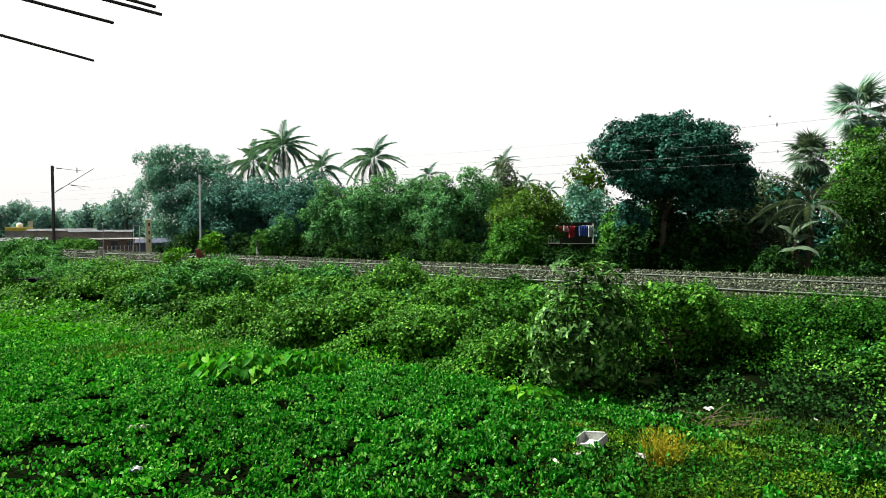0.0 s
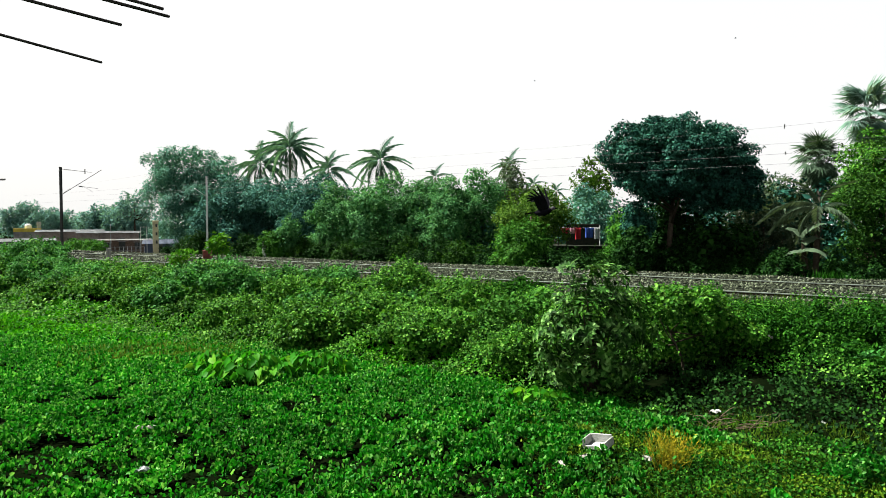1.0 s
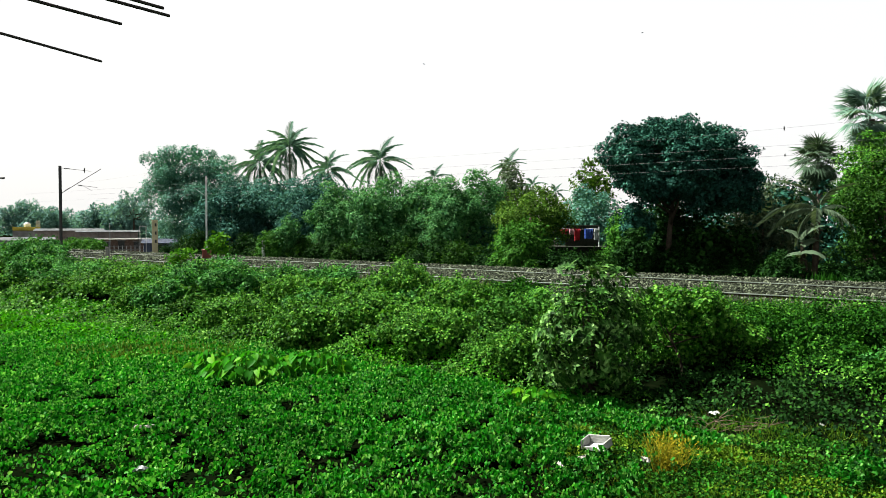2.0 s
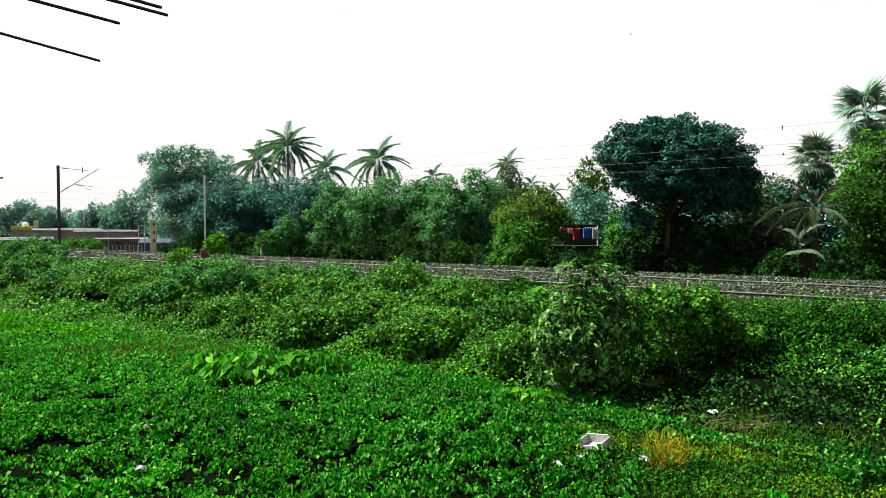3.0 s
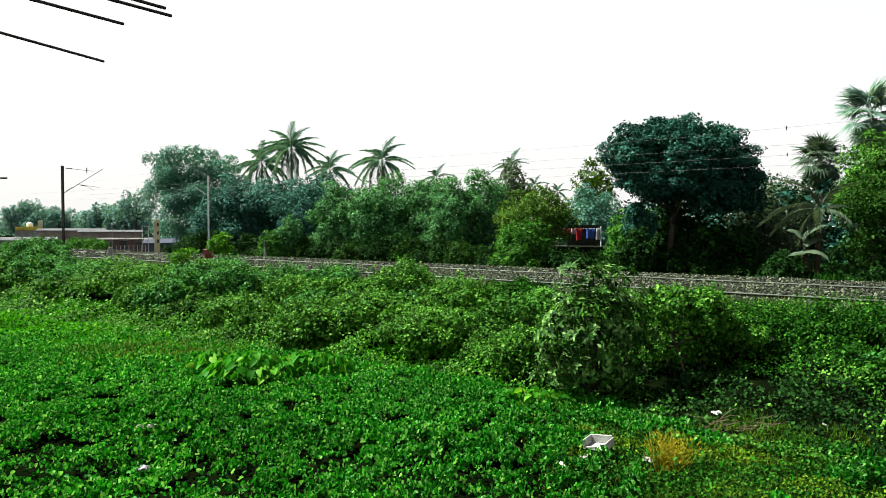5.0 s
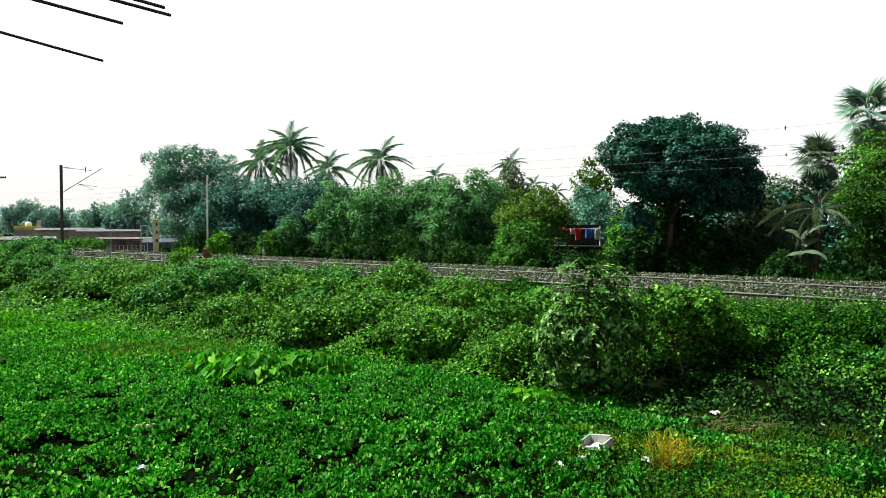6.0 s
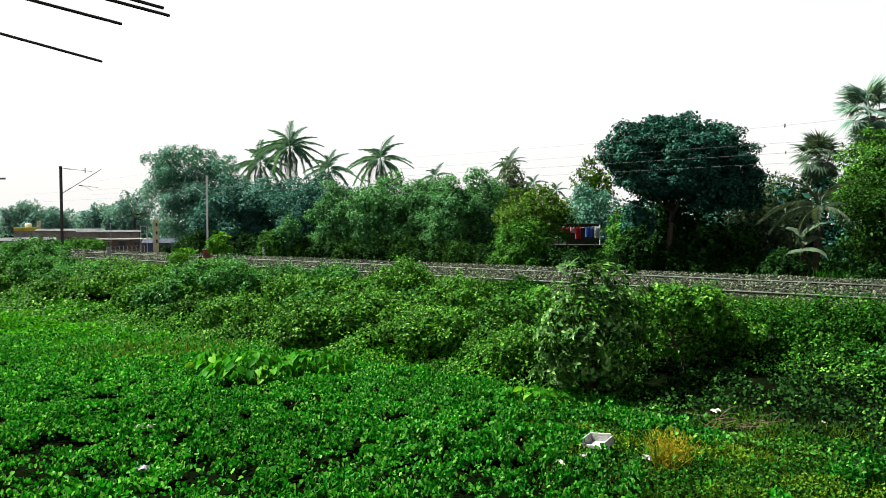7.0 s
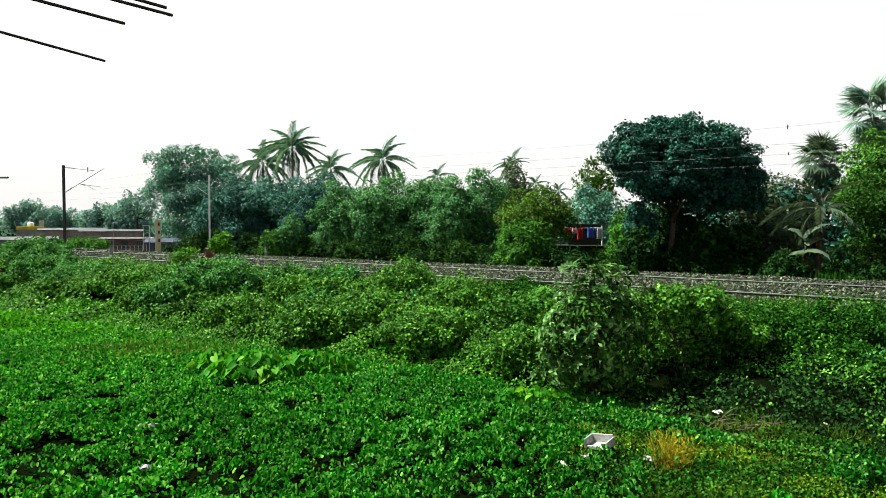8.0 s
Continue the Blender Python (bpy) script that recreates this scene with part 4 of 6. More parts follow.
def build_main_bush():
    rng = np.random.default_rng(41)
    at = on_ground(3.55, 16.3)
    root = thing("large_bush", at, "tall bush with long dark to pale leaves in drooping whorls", "bush")
    L = [(-0.26, 0, 2.48, 0.6, 0.6, 0.58), (0.4, 0, 2.5, 0.62, 0.6, 0.58), (-0.35, -0.2, 1.85, 0.7, 0.7, 0.7), (0.42, 0, 1.85, 0.66, 0.7, 0.75), (-0.75, -0.3, 1.3, 0.62, 0.6, 0.6),
         (0.55, -0.2, 1.2, 0.62, 0.6, 0.7), (-0.1, -0.4, 1.3, 0.8, 0.6, 0.8), (-0.95, -0.35, 0.7, 0.45, 0.5, 0.42), (0, -0.2, 0.55, 0.8, 0.6, 0.5)]
    pos, ax, nrm, size = lobes_leaves(rng, L, 560, 0.3, 0.26, core=0.03)
    P, A, Nn, S = [], [], [], []
    for p, out in zip(pos, unit(pos - np.array([0, 0, 1.4]))):
        tip = unit(out + np.array([0, 0, 0.3]) + 0.35 * rng.normal(size=3))
        e1 = unit(np.cross(tip, rng.normal(size=3)))
        e2 = np.cross(tip, e1)
        k = 7
        for j in range(k):
            t = 6.283 * (j + 0.4 * rng.random()) / k
            d = math.cos(t) * e1 + math.sin(t) * e2
            A.append(unit(d + 0.3 * tip - np.array([0, 0, 0.18])))
            Nn.append(tip)
            P.append(p)
            S.append(0.10 + 0.09 * rng.random())
    P, A, Nn, S = np.array(P), np.array(A), np.array(Nn), np.array(S)
    hp, ha, hn, hs = lobes_leaves(rng, [(c[0], c[1] + 0.1, c[2], c[3] * 0.8, c[4] * 0.75, c[5] * 0.85) for c in L], 1500, 0.3, 0.2, core=0.6)
    P, A, Nn, S = np.concatenate([P, hp]), np.concatenate([A, ha]), np.concatenate([Nn, hn]), np.concatenate([S, 0.1 * hs])
    front = (np.arange(len(P)) < len(P) - 1500) & (P[:, 1] < -0.35) & (P[:, 2] > 0.5)
    idx = np.flatnonzero(front)
    chosen = rng.choice(idx, min(280, len(idx)), replace=False)
    rest = np.ones(len(P), bool)
    rest[chosen] = False
    crown = new("crown", leaf_mesh("crown", P[rest], A[rest], Nn[rest], S[rest], LANCE, L_BUSH))
    crown.parent = root
    one = leaf_mesh("leaf", np.zeros((1, 3)), np.array([[0, 1.0, 0]]), np.array([[0, 0, 1.0]]), 1.0, LANCE, L_BUSH_PIECE)
    for i in chosen:
        y = Vector(A[i])
        x = y.cross(Vector(Nn[i])).normalized()
        zz = x.cross(y)
        m = Matrix((x, y, zz)).transposed().to_4x4()
        ob = new("leaf", one)
        ob.parent = root
        ob.matrix_basis = Matrix.Translation(P[i]) @ m @ Matrix.Diagonal((S[i], S[i], S[i], 1))
    limbs = []
    for lb in L:
        limbs.append(([(0, 0, -0.1), (lb[0] * 0.4, lb[1] * 0.4, lb[2] * 0.5), lb[:3]], [0.05, 0.035, 0.012]))
    part("trunk", tubes(limbs, 6), BARK, root)


def object_leaf_mat(name, stops, gloss=0.4, through_light=0.3):
    """Leaves that are objects of their own: tone by the object."""
    def build(nt, p):
        o = nt.nodes.new("ShaderNodeObjectInfo")
        c = ramp(nt, o.outputs["Random"], [(0.0, stops[0]), (0.55, stops[1]), (1.0, stops[2])])
        c = mix_col(nt, c, ramp(nt, noise_node(nt, 5, 3), [(0.3, (0.42, 0.46, 0.42)), (0.7, (0.64, 0.64, 0.58))]), 1.0, "MULTIPLY")
        nt.links.new(c, p.inputs["Base Color"])
        p.inputs["Roughness"].default_value = gloss
        p.inputs["Specular IOR Level"].default_value = 0.03
        tr = nt.nodes.new("ShaderNodeBsdfTranslucent")
        nt.links.new(mix_col(nt, c, (1.2, 1.2, 0.6), 1.0, "MULTIPLY"), tr.inputs["Color"])
        mx = nt.nodes.new("ShaderNodeMixShader")
        mx.inputs[0].default_value = through_light
        nt.links.new(p.outputs[0], mx.inputs[1])
        nt.links.new(tr.outputs[0], mx.inputs[2])
        nt.links.new(mx.outputs[0], nt.nodes["Material Output"].inputs["Surface"])
    return mat(name, build)


L_BUSH_PIECE = object_leaf_mat("bush_leaf_single", ((0.012, 0.045, 0.008), (0.085, 0.26, 0.045), (0.4, 0.68, 0.25)), 0.45, 0.15)
L_TARO_PIECE = object_leaf_mat("taro_leaf_single", ((0.015, 0.14, 0.004), (0.04, 0.27, 0.012), (0.18, 0.48, 0.035)), 0.5, 0.4)

build_bank_shrubs()
make_vine_mass()
build_mounds()
build_creepers()
build_main_bush()


# ---------------------------------------------------------------- marsh
def build_marsh():
    rng = np.random.default_rng(51)
    n = 310000
    y = 9.0 + 17.0 * rng.random(n) ** 1.25
    x = (rng.random(n) * 2 - 1) * (0.66 * y + 0.4)
    s, a = sa(x, y)
    foot = 14.6 + 1.0 * (vnoise(a / 4, a * 0, 3) - 0.5)
    # gaps in the carpet bare the soil with its painted shade
    holes = np.zeros(n, bool)
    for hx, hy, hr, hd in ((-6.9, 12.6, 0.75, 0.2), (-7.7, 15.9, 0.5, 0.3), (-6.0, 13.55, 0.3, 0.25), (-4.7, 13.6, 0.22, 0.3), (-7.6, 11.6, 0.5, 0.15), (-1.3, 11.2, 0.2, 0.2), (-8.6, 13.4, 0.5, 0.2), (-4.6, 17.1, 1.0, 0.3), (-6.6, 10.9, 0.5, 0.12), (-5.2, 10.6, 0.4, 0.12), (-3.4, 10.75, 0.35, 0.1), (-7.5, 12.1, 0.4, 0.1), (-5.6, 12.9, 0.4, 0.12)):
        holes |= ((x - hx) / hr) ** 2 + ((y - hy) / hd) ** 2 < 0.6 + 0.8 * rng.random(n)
    gaps = vnoise(x / 0.8, y / 0.55, 6)
    fine = np.clip((y - 19 + 0.25 * x) / 3, 0, 1)
    dry = np.clip((x - 1.9) / 1.0, 0, 1) * np.clip((14.9 - y) / 0.6, 0, 1) * (vnoise(x / 0.9, y / 0.9, 17) > 0.40)
    keep = (s < foot) & (gaps > 0.06) & ~holes & (vnoise(x / 0.17, y / 0.2, 36) > 0.36) & (rng.random(n) > 0.92 * fine) & (rng.random(n) > dry * 0.985) & ~((x < -3) & (y < 13.4) & (rng.random(n) < 0.4)) & ~((y < 11.6 - 0.1 * x) & (vnoise(x / 0.5, y / 0.35, 39) > 0.48) & (rng.random(n) < 0.85))
    x, y = x[keep], y[keep]
    clump = vnoise(x / 0.45, y / 0.45, 16) * 0.6 + vnoise(x / 1.6, y / 1.6, 18) * 0.4
    z = 0.04 + 0.36 * clump * (0.4 + 0.6 * rng.random(len(x)))
    P = np.stack([x, y, z], 1)
    nrm = unit(rng.normal(size=P.shape) * np.array([0.8, 0.8, 0.5]) + np.array([0, 0, 0.45]))
    ax = unit(np.cross(nrm, rng.normal(size=P.shape)) + np.array([0, 0, 0.8]))
    S = (0.05 + 0.042 * rng.random(len(P))) * (0.75 + 0.5 * vnoise(x / 1.2, y / 1.2, 22))
    tagged(new("water_hyacinth", leaf_mesh("water_hyacinth", P, ax, nrm, S, OVAL, L_FIELD)), "dense carpet of glossy green water hyacinth", "water plants", kind="stuff")
    # the same carpet round the building and beside the view
    n = 30000
    x, y = rng.uniform(-26, 22, n), rng.uniform(-14, 24, n)
    s, a = sa(x, y)
    seen = (np.abs(x) < 0.66 * y + 0.4) & (y > 9.0)
    house = (x > -4.8) & (x < 3.3) & (y > -3.5) & (y < 1.2)
    k = (s < 14.4) & ~seen & ~house
    x, y = x[k], y[k]
    p = np.stack([x, y, 0.04 + 0.2 * rng.random(len(x))], 1)
    nm = unit(rng.normal(size=p.shape) * 0.6 + np.array([0, 0, 0.9]))
    ax = unit(np.cross(nm, rng.normal(size=p.shape)) + np.array([0, 0, 0.35]))
    tagged(new("water_hyacinth", leaf_mesh("water_hyacinth", p, ax, nm, 0.18 + 0.1 * rng.random(len(p)), OVAL, L_FIELD)), "dense carpet of glossy green water hyacinth", "water plants", kind="stuff")
    # finer marsh growth farther off
    n = 150000
    y = 17.0 + 40.0 * rng.random(n) ** 1.3
    x = (rng.random(n) * 2 - 1) * (0.68 * y)
    s, a = sa(x, y)
    keep = (s < 16.4) & (rng.random(n) < np.clip((y - 16.5 + 0.25 * x) / 3, 0.0, 1))
    x, y = x[keep], y[keep]
    P = np.stack([x, y, ground_z(x, y) + 0.05 + 0.16 * vnoise(x / 0.7, y / 0.7, 19) * rng.random(len(x))], 1)
    nrm = unit(rng.normal(size=P.shape) * 0.5 + np.array([0, 0, 0.9]))
    ax = unit(np.cross(nrm, rng.normal(size=P.shape)) + np.array([0, 0, 0.5]))
    tagged(new("marsh_weeds", leaf_mesh("marsh_weeds", P, ax, nrm, (0.075 + 0.06 * rng.random(len(P))) * (0.45 + y / 40), BROAD, L_FIELD_FINE)),
           "bright fine-leaved weeds over the marsh", "weeds", kind="stuff")
    # grass and low weeds on the drier corner
    n = 26000
    y = 9.5 + 6.0 * rng.random(n)
    x = 1.5 + 9.0 * rng.random(n)
    s, a = sa(x, y)
    keep = (s < 15.2) & (vnoise(x / 0.5, y / 0.5, 23) > 0.22)
    x, y = x[keep], y[keep]
    p = np.stack([x, y, ground_z(x, y)], 1)
    ax = unit(rng.normal(size=p.shape) * 0.55 + np.array([0, 0, 0.8]))
    tagged(new("grass", leaf_mesh("grass", p, ax, rng.normal(size=p.shape), (0.06 + 0.13 * rng.random(len(p))) * (0.5 + vnoise(x, y, 24)), BLADE, L_GRASS)),
           "yellowish green grass and low weeds", "grass", kind="stuff")
    # low dark leaves over the litter corner
    n = 36000
    y = 10.0 + 5.5 * rng.random(n)
    x = 1.6 + 8.5 * rng.random(n)
    s, a = sa(x, y)
    keep = (s < 15.2) & (vnoise(x / 0.6, y / 0.6, 27) > 0.3) & (((x - 5.45) / 0.9) ** 2 + ((y - 13.2) / 0.6) ** 2 > 1)
    x, y = x[keep], y[keep]
    p = np.stack([x, y, 0.0 + 0.14 * rng.random(len(x))], 1)
    nrm = unit(rng.normal(size=p.shape) * 0.6 + np.array([0, 0, 0.8]))
    ax = unit(np.cross(nrm, rng.normal(size=p.shape)) + np.array([0, 0, 0.3]))
    tagged(new("ground_weeds", leaf_mesh("ground_weeds", p, ax, nrm, 0.03 + 0.04 * rng.random(len(p)), BROAD, L_HERB)), "small dull green ground weeds", "weeds", kind="stuff")
    # yellowish low weeds round the litter
    pts = []
    for wx, wy, wr, k in ((2.55, 13.1, 0.42, 1500), (3.2, 12.5, 0.3, 700), (4.75, 12.0, 0.35, 1300), (2.2, 11.8, 0.3, 500), (5.5, 10.3, 0.5, 1000), (6.3, 9.9, 0.35, 600), (4.2, 10.2, 0.3, 400), (1.9, 13.9, 0.3, 500)):
        q = rng.normal(size=(k, 2)) * wr
        pts.append(np.stack([wx + q[:, 0], wy + 0.7 * q[:, 1], 0.02 + 0.3 * rng.random(k) ** 1.5 * np.exp(-(q ** 2).sum(1) / (2 * wr * wr))], 1))
    p = np.concatenate(pts)
    nm = unit(rng.normal(size=p.shape) * 0.7 + np.array([0, 0, 0.6]))
    ax = unit(np.cross(nm, rng.normal(size=p.shape)) + np.array([0, 0, 0.5]))
    tagged(new("yellowish_weeds", leaf_mesh("yellowish_weeds", p, ax, nm, 0.03 + 0.04 * rng.random(len(p)), RHOMB, L_LIME)), "low yellowish green weeds round the litter", "weeds", kind="stuff")
    # straw-coloured patch
    n = 4500
    x = -8.9 + 1.3 * rng.normal(size=n)
    y = 21.8 + 0.75 * rng.normal(size=n)
    p = np.stack([x, y, 0 * x], 1)
    ax = unit(rng.normal(size=p.shape) * 0.75 + np.array([0, 0, 0.7]))
    tagged(new("dry_grass", leaf_mesh("dry_grass", p, ax, rng.normal(size=p.shape), 0.2 + 0.26 * rng.random(n), BLADE, L_STRAW)), "patch of brownish dry grass in the marsh", "grass", kind="stuff")


def taro_leaf_mesh():
    """A heart-shaped leaf of length 1 with a sunken midrib, tip along +y."""
    outline = [(0, 0.12), (0.18, -0.05), (0.36, 0.06), (0.44, 0.32), (0.36, 0.6), (0.2, 0.84), (0, 1.0)]
    bm = bmesh.new()
    mid = [bm.verts.new((0, y, z)) for y, z in ((0.12, 0), (0.5, 0.02), (1.0, -0.12))]
    for sg in (1, -1):
        ring = [bm.verts.new((sg * x, y, 0.13 * abs(x) / 0.44 - 0.10 * max(0, y - 0.5))) for x, y in outline[1:-1]]
        for a, b, c in ((mid[0], ring[0], ring[1]), (mid[0], ring[1], ring[2]), (mid[0], ring[2], mid[1]), (mid[1], ring[2], ring[3]),
                        (mid[1], ring[3], ring[4]), (mid[1], ring[4], mid[2])):
            bm.faces.new((a, b, c) if sg > 0 else (a, c, b))
    me = bpy.data.meshes.new("leaf")
    bm.to_mesh(me)
    bm.free()
    me.materials.append(L_TARO_PIECE)
    me.polygons.foreach_set("use_smooth", [True] * len(me.polygons))
    return me


TARO_LEAF = taro_leaf_mesh()


def make_taro(at, rx, ry, n, leaf, seed, label):
    rng = np.random.default_rng(seed)
    root = thing("taro_clump", at, label, "taro plant", "taro clumps")
    stems = []
    for i in range(n):
        t, r = rng.random() * 6.283, math.sqrt(rng.random())
        x, y = math.cos(t) * r * rx, math.sin(t) * r * ry
        h = (0.3 + 0.42 * (1 - r * r) + 0.12 * rng.random()) * min(1.0, leaf / 0.3)
        sc = leaf * (0.65 + 0.55 * rng.random())
        head = math.degrees(math.atan2(y * 1.3 - 0.12, x)) - 90 + 60 * rng.normal()
        ob = new("leaf", TARO_LEAF)
        ob.parent = root
        ob.matrix_basis = pose(x, y, h, 0, 0, head) @ pose(0, 0, 0, -12 - 58 * rng.random(), 28 * rng.normal()) @ Matrix.Diagonal((0.78 * sc, sc, sc, 1))
        stems.append(([(x * 0.7, y * 0.7, 0), (x * 0.85, y * 0.85, h * 0.6), (x, y, h)], [0.014, 0.011, 0.007]))
    for pts, radii in stems:
        part("stalk", tubes([(pts, radii)], 5), L_TARO, root)


build_marsh()
make_taro((-4.9, 18.1, -0.03), 1.15, 0.75, 105, 0.32, 1, "clump of large bright heart-shaped taro leaves")
make_taro((-3.4, 18.5, -0.03), 1.05, 0.6, 72, 0.29, 2, "clump of large bright heart-shaped taro leaves")
make_taro((-6.1, 18.9, -0.03), 0.6, 0.4, 20, 0.30, 3, "small clump of bright heart-shaped taro leaves")
make_taro((2.0, 15.4, -0.03), 0.95, 0.5, 62, 0.19, 4, "clump of pale green marsh leaves before the bush")


def make_yellow_weed():
    rng = np.random.default_rng(61)
    root = thing("yellow_weed", on_ground(3.72, 11.55), "feathery dry yellow weed clump in the grass", "weed")
    n = 1150
    base = np.stack([0.1 * rng.normal(size=n), 0.1 * rng.normal(size=n), 0 * rng.random(n)], 1)
    d = unit(np.stack([0.42 * rng.normal(size=n), 0.42 * rng.normal(size=n), np.ones(n)], 1))
    p = base + d * (0.68 * rng.random(n) ** 0.8)[:, None]
    ax = unit(d + 0.5 * rng.normal(size=p.shape))
    ob = new("plume", leaf_mesh("plume", p, ax, rng.normal(size=p.shape), 0.035 + 0.055 * rng.random(n), RHOMB_THIN, L_YELLOW))
    ob.parent = root
    stems = [([base[i], base[i] + d[i] * 0.55], [0.006, 0.002]) for i in range(0, 240, 3)]
    part("stalk", tubes(stems, 4), L_YELLOW, root)


RHOMB_THIN = (np.array([(0, 0, 0), (0.1, 0.45, 0.02), (0, 1, -0.05), (-0.1, 0.45, 0.02)]), np.array([(0, 1, 2), (0, 2, 3)]))
make_yellow_weed()


# ---------------------------------------------------------------- litter
def make_foam_box():
    root = thing("foam_box", (2.71, 12.25, 0.15), "broken white foam box lying in the weeds", "box", turn=-38)
    root.rotation_euler = (radians(6), radians(-7), radians(-38))
    w, d, h, t = 0.22, 0.17, 0.17, 0.024
    part("bottom", boxes([((-w, -d, 0), (w, d, t))], 0.006), WHITE_FOAM, root)
    for lo, hi in (((-w, -d, t), (-w + t, d, h)), ((w - t, -d, t), (w, d, h * 0.8)), ((-w + t, d - t, t), (w - t, d, h)), ((-w + t, -d, t), (w * 0.2, -d + t, h * 0.4))):
        part("side", boxes([(lo, hi)], 0.006), WHITE_FOAM, root)


def crumpled(bm_seed, sx, sy, h, cuts=5):
    rng = random.Random(bm_seed)
    bm = bmesh.new()
    bmesh.ops.create_grid(bm, x_segments=cuts, y_segments=cuts, size=0.5)
    for v in bm.verts:
        v.co = Vector((v.co.x * sx * (0.8 + 0.4 * rng.random()), v.co.y * sy * (0.8 + 0.4 * rng.random()), h * rng.random()))
    r = bmesh.ops.solidify(bm, geom=list(bm.faces), thickness=0.004)
    return bm


def litter(name, x, y, z, sx, sy, h, material, label, seed, tilt=0):
    ob = part(name, crumpled(seed, sx, sy, h), material, None)
    ob.matrix_basis = pose(x, y, z, tilt, 0, seed * 47)
    tagged(ob, label, "litter", "litter in the weeds")


make_foam_box()
litter("cardboard_scrap", 2.35, 11.6, 0.17, 0.26, 0.1, 0.05, PAPER, "crumpled pale cardboard scrap", 1, 15)
litter("paper_scrap", 1.9, 11.3, 0.16, 0.22, 0.06, 0.04, PAPER, "torn pale paper scrap", 2, 10)
litter("paper_scrap", 3.3, 11.4, 0.18, 0.14, 0.1, 0.08, PAPER, "crumpled cream paper in the grass", 3, 30)
litter("plastic_scrap", -5.63, 13.25, 0.2, 0.34, 0.1, 0.08, PAPER, "white plastic scrap among water plants", 4, 12)
litter("plastic_bag", -4.68, 10.9, 0.2, 0.18, 0.14, 0.09, CLOTH_WHITE, "pale blue-white plastic bag scrap", 5, 12)
litter("plastic_scrap", 5.55, 14.3, 0.2, 0.2, 0.12, 0.05, WHITE_FOAM, "small white plastic scrap on the bank", 6, 25)
litter("paper_scrap", 3.85, 13.9, 0.12, 0.1, 0.06, 0.05, WHITE_FOAM, "small white scrap in the weeds", 7, 30)
litter("paper_scrap", 7.35, 13.6, 0.15, 0.1, 0.06, 0.05, WHITE_FOAM, "small white scrap in the weeds", 8, 30)
litter("plastic_bag", 7.87, 17.0, 1.28, 0.18, 0.14, 0.08, PAPER, "pale green-white bag caught on the herbs", 9, 40)


def build_twigs():
    rng = random.Random(5)
    root = thing("brush_pile", (5.45, 13.2, 0.03), "pile of dry pale fallen twigs and branches", "branches")
    for i in range(24):
        ln, an = 0.25 + 0.6 * rng.random(), rng.uniform(-1.25, 1.0) + (math.pi if rng.random() < 0.4 else 0)
        x, y, z = rng.uniform(-0.5, 0.6), rng.uniform(-0.35, 0.45), 0.1 + 0.22 * rng.random()
        pts = [(x, y, z)]
        for k in range(3):
            an += rng.uniform(-0.3, 0.3)
            x, y, z = x + math.cos(an) * ln / 3, y + math.sin(an) * ln / 3 * 0.6, max(0.02, z + rng.uniform(-0.08, 0.12))
            pts.append((x, y, z))
        r = 0.004 + 0.008 * rng.random() ** 2
        part("twig", tubes([(pts, [r, r * 0.8, r * 0.6, r * 0.25])], 5), TWIG, root)


build_twigs()


# ---------------------------------------------------------------- railway furniture
def make_mast(at, height, material, label, reach, sgn, cat="overhead line mast"):
    """Mast of an overhead line with its bracket; reach over the track along sgn * N2."""
    root = thing("line_mast", at, label, cat, "overhead line masts")
    w = 0.1 if reach > 2 else 0.07
    bm = boxes([((-w, -w, -0.3), (w, -w + 0.03, height)), ((-w, w - 0.03, -0.3), (w, w, height)), ((-0.02, -w + 0.03, -0.3), (0.02, w - 0.03, height))])
    part("mast", bm, material, root)
    part("footing", boxes([((-0.35, -0.35, -0.5), (0.35, 0.35, 0.12))], 0.03), CONCRETE, root)

    def at_n(n, z):
        return (sgn * n * N2[0], sgn * n * N2[1], z)
    if reach > 2:
        part("stay_tube", tubes([([at_n(0.1, height - 0.2), at_n(3.0, height - 0.35)], [0.02, 0.02])], 6), material, root)
        part("bracket_tube", tubes([([at_n(0.1, height - 2.65), at_n(reach, height - 0.05)], [0.032, 0.03])], 6), material, root)
        part("registration_arm", tubes([([at_n(1.45, height - 1.75), at_n(3.6, height - 1.95)], [0.018, 0.018])], 6), material, root)
        part("steady_arm", tubes([([at_n(2.2, height - 1.85), at_n(3.1, height - 2.3)], [0.014, 0.014])], 6), material, root)
        for n0, z0, dn, dz in ((0.35, height - 2.45, 0.5, 0.35), (0.4, height - 0.22, 0.5, -0.02), (1.75, height - 1.80, 0.3, -0.03)):
            bm = bmesh.new()
            for k in range(6):
                f = k / 5
                tube(bm, [at_n(n0 + dn * f, z0 + dz * f), at_n(n0 + dn * f + 0.03, z0 + dz * f + 0.01)], [0.065, 0.045], 8)
            part("insulator", bm, DARK_STEEL, root)
        part("clamp", tubes([([at_n(2.35, height - 0.55), at_n(2.35, height - 0.05)], [0.05, 0.05])], 6), DARK_STEEL, root)
    else:
        part("bracket_tube", tubes([([at_n(0.1, height - 1.9), at_n(reach, height - 1.2)], [0.022, 0.02])], 6), material, root)
    return root


make_mast((-37.09, 69.11, 1.27), 8.63, DARK_STEEL, "dark steel overhead line mast with bracket arms", 4.0, 1)
make_mast(on_ground(-22.55, 67.98), 8.86 - float(ground_z(-22.55, 67.98)), PALE_PAINT, "slim pale galvanised overhead line mast", 1.3, -1)


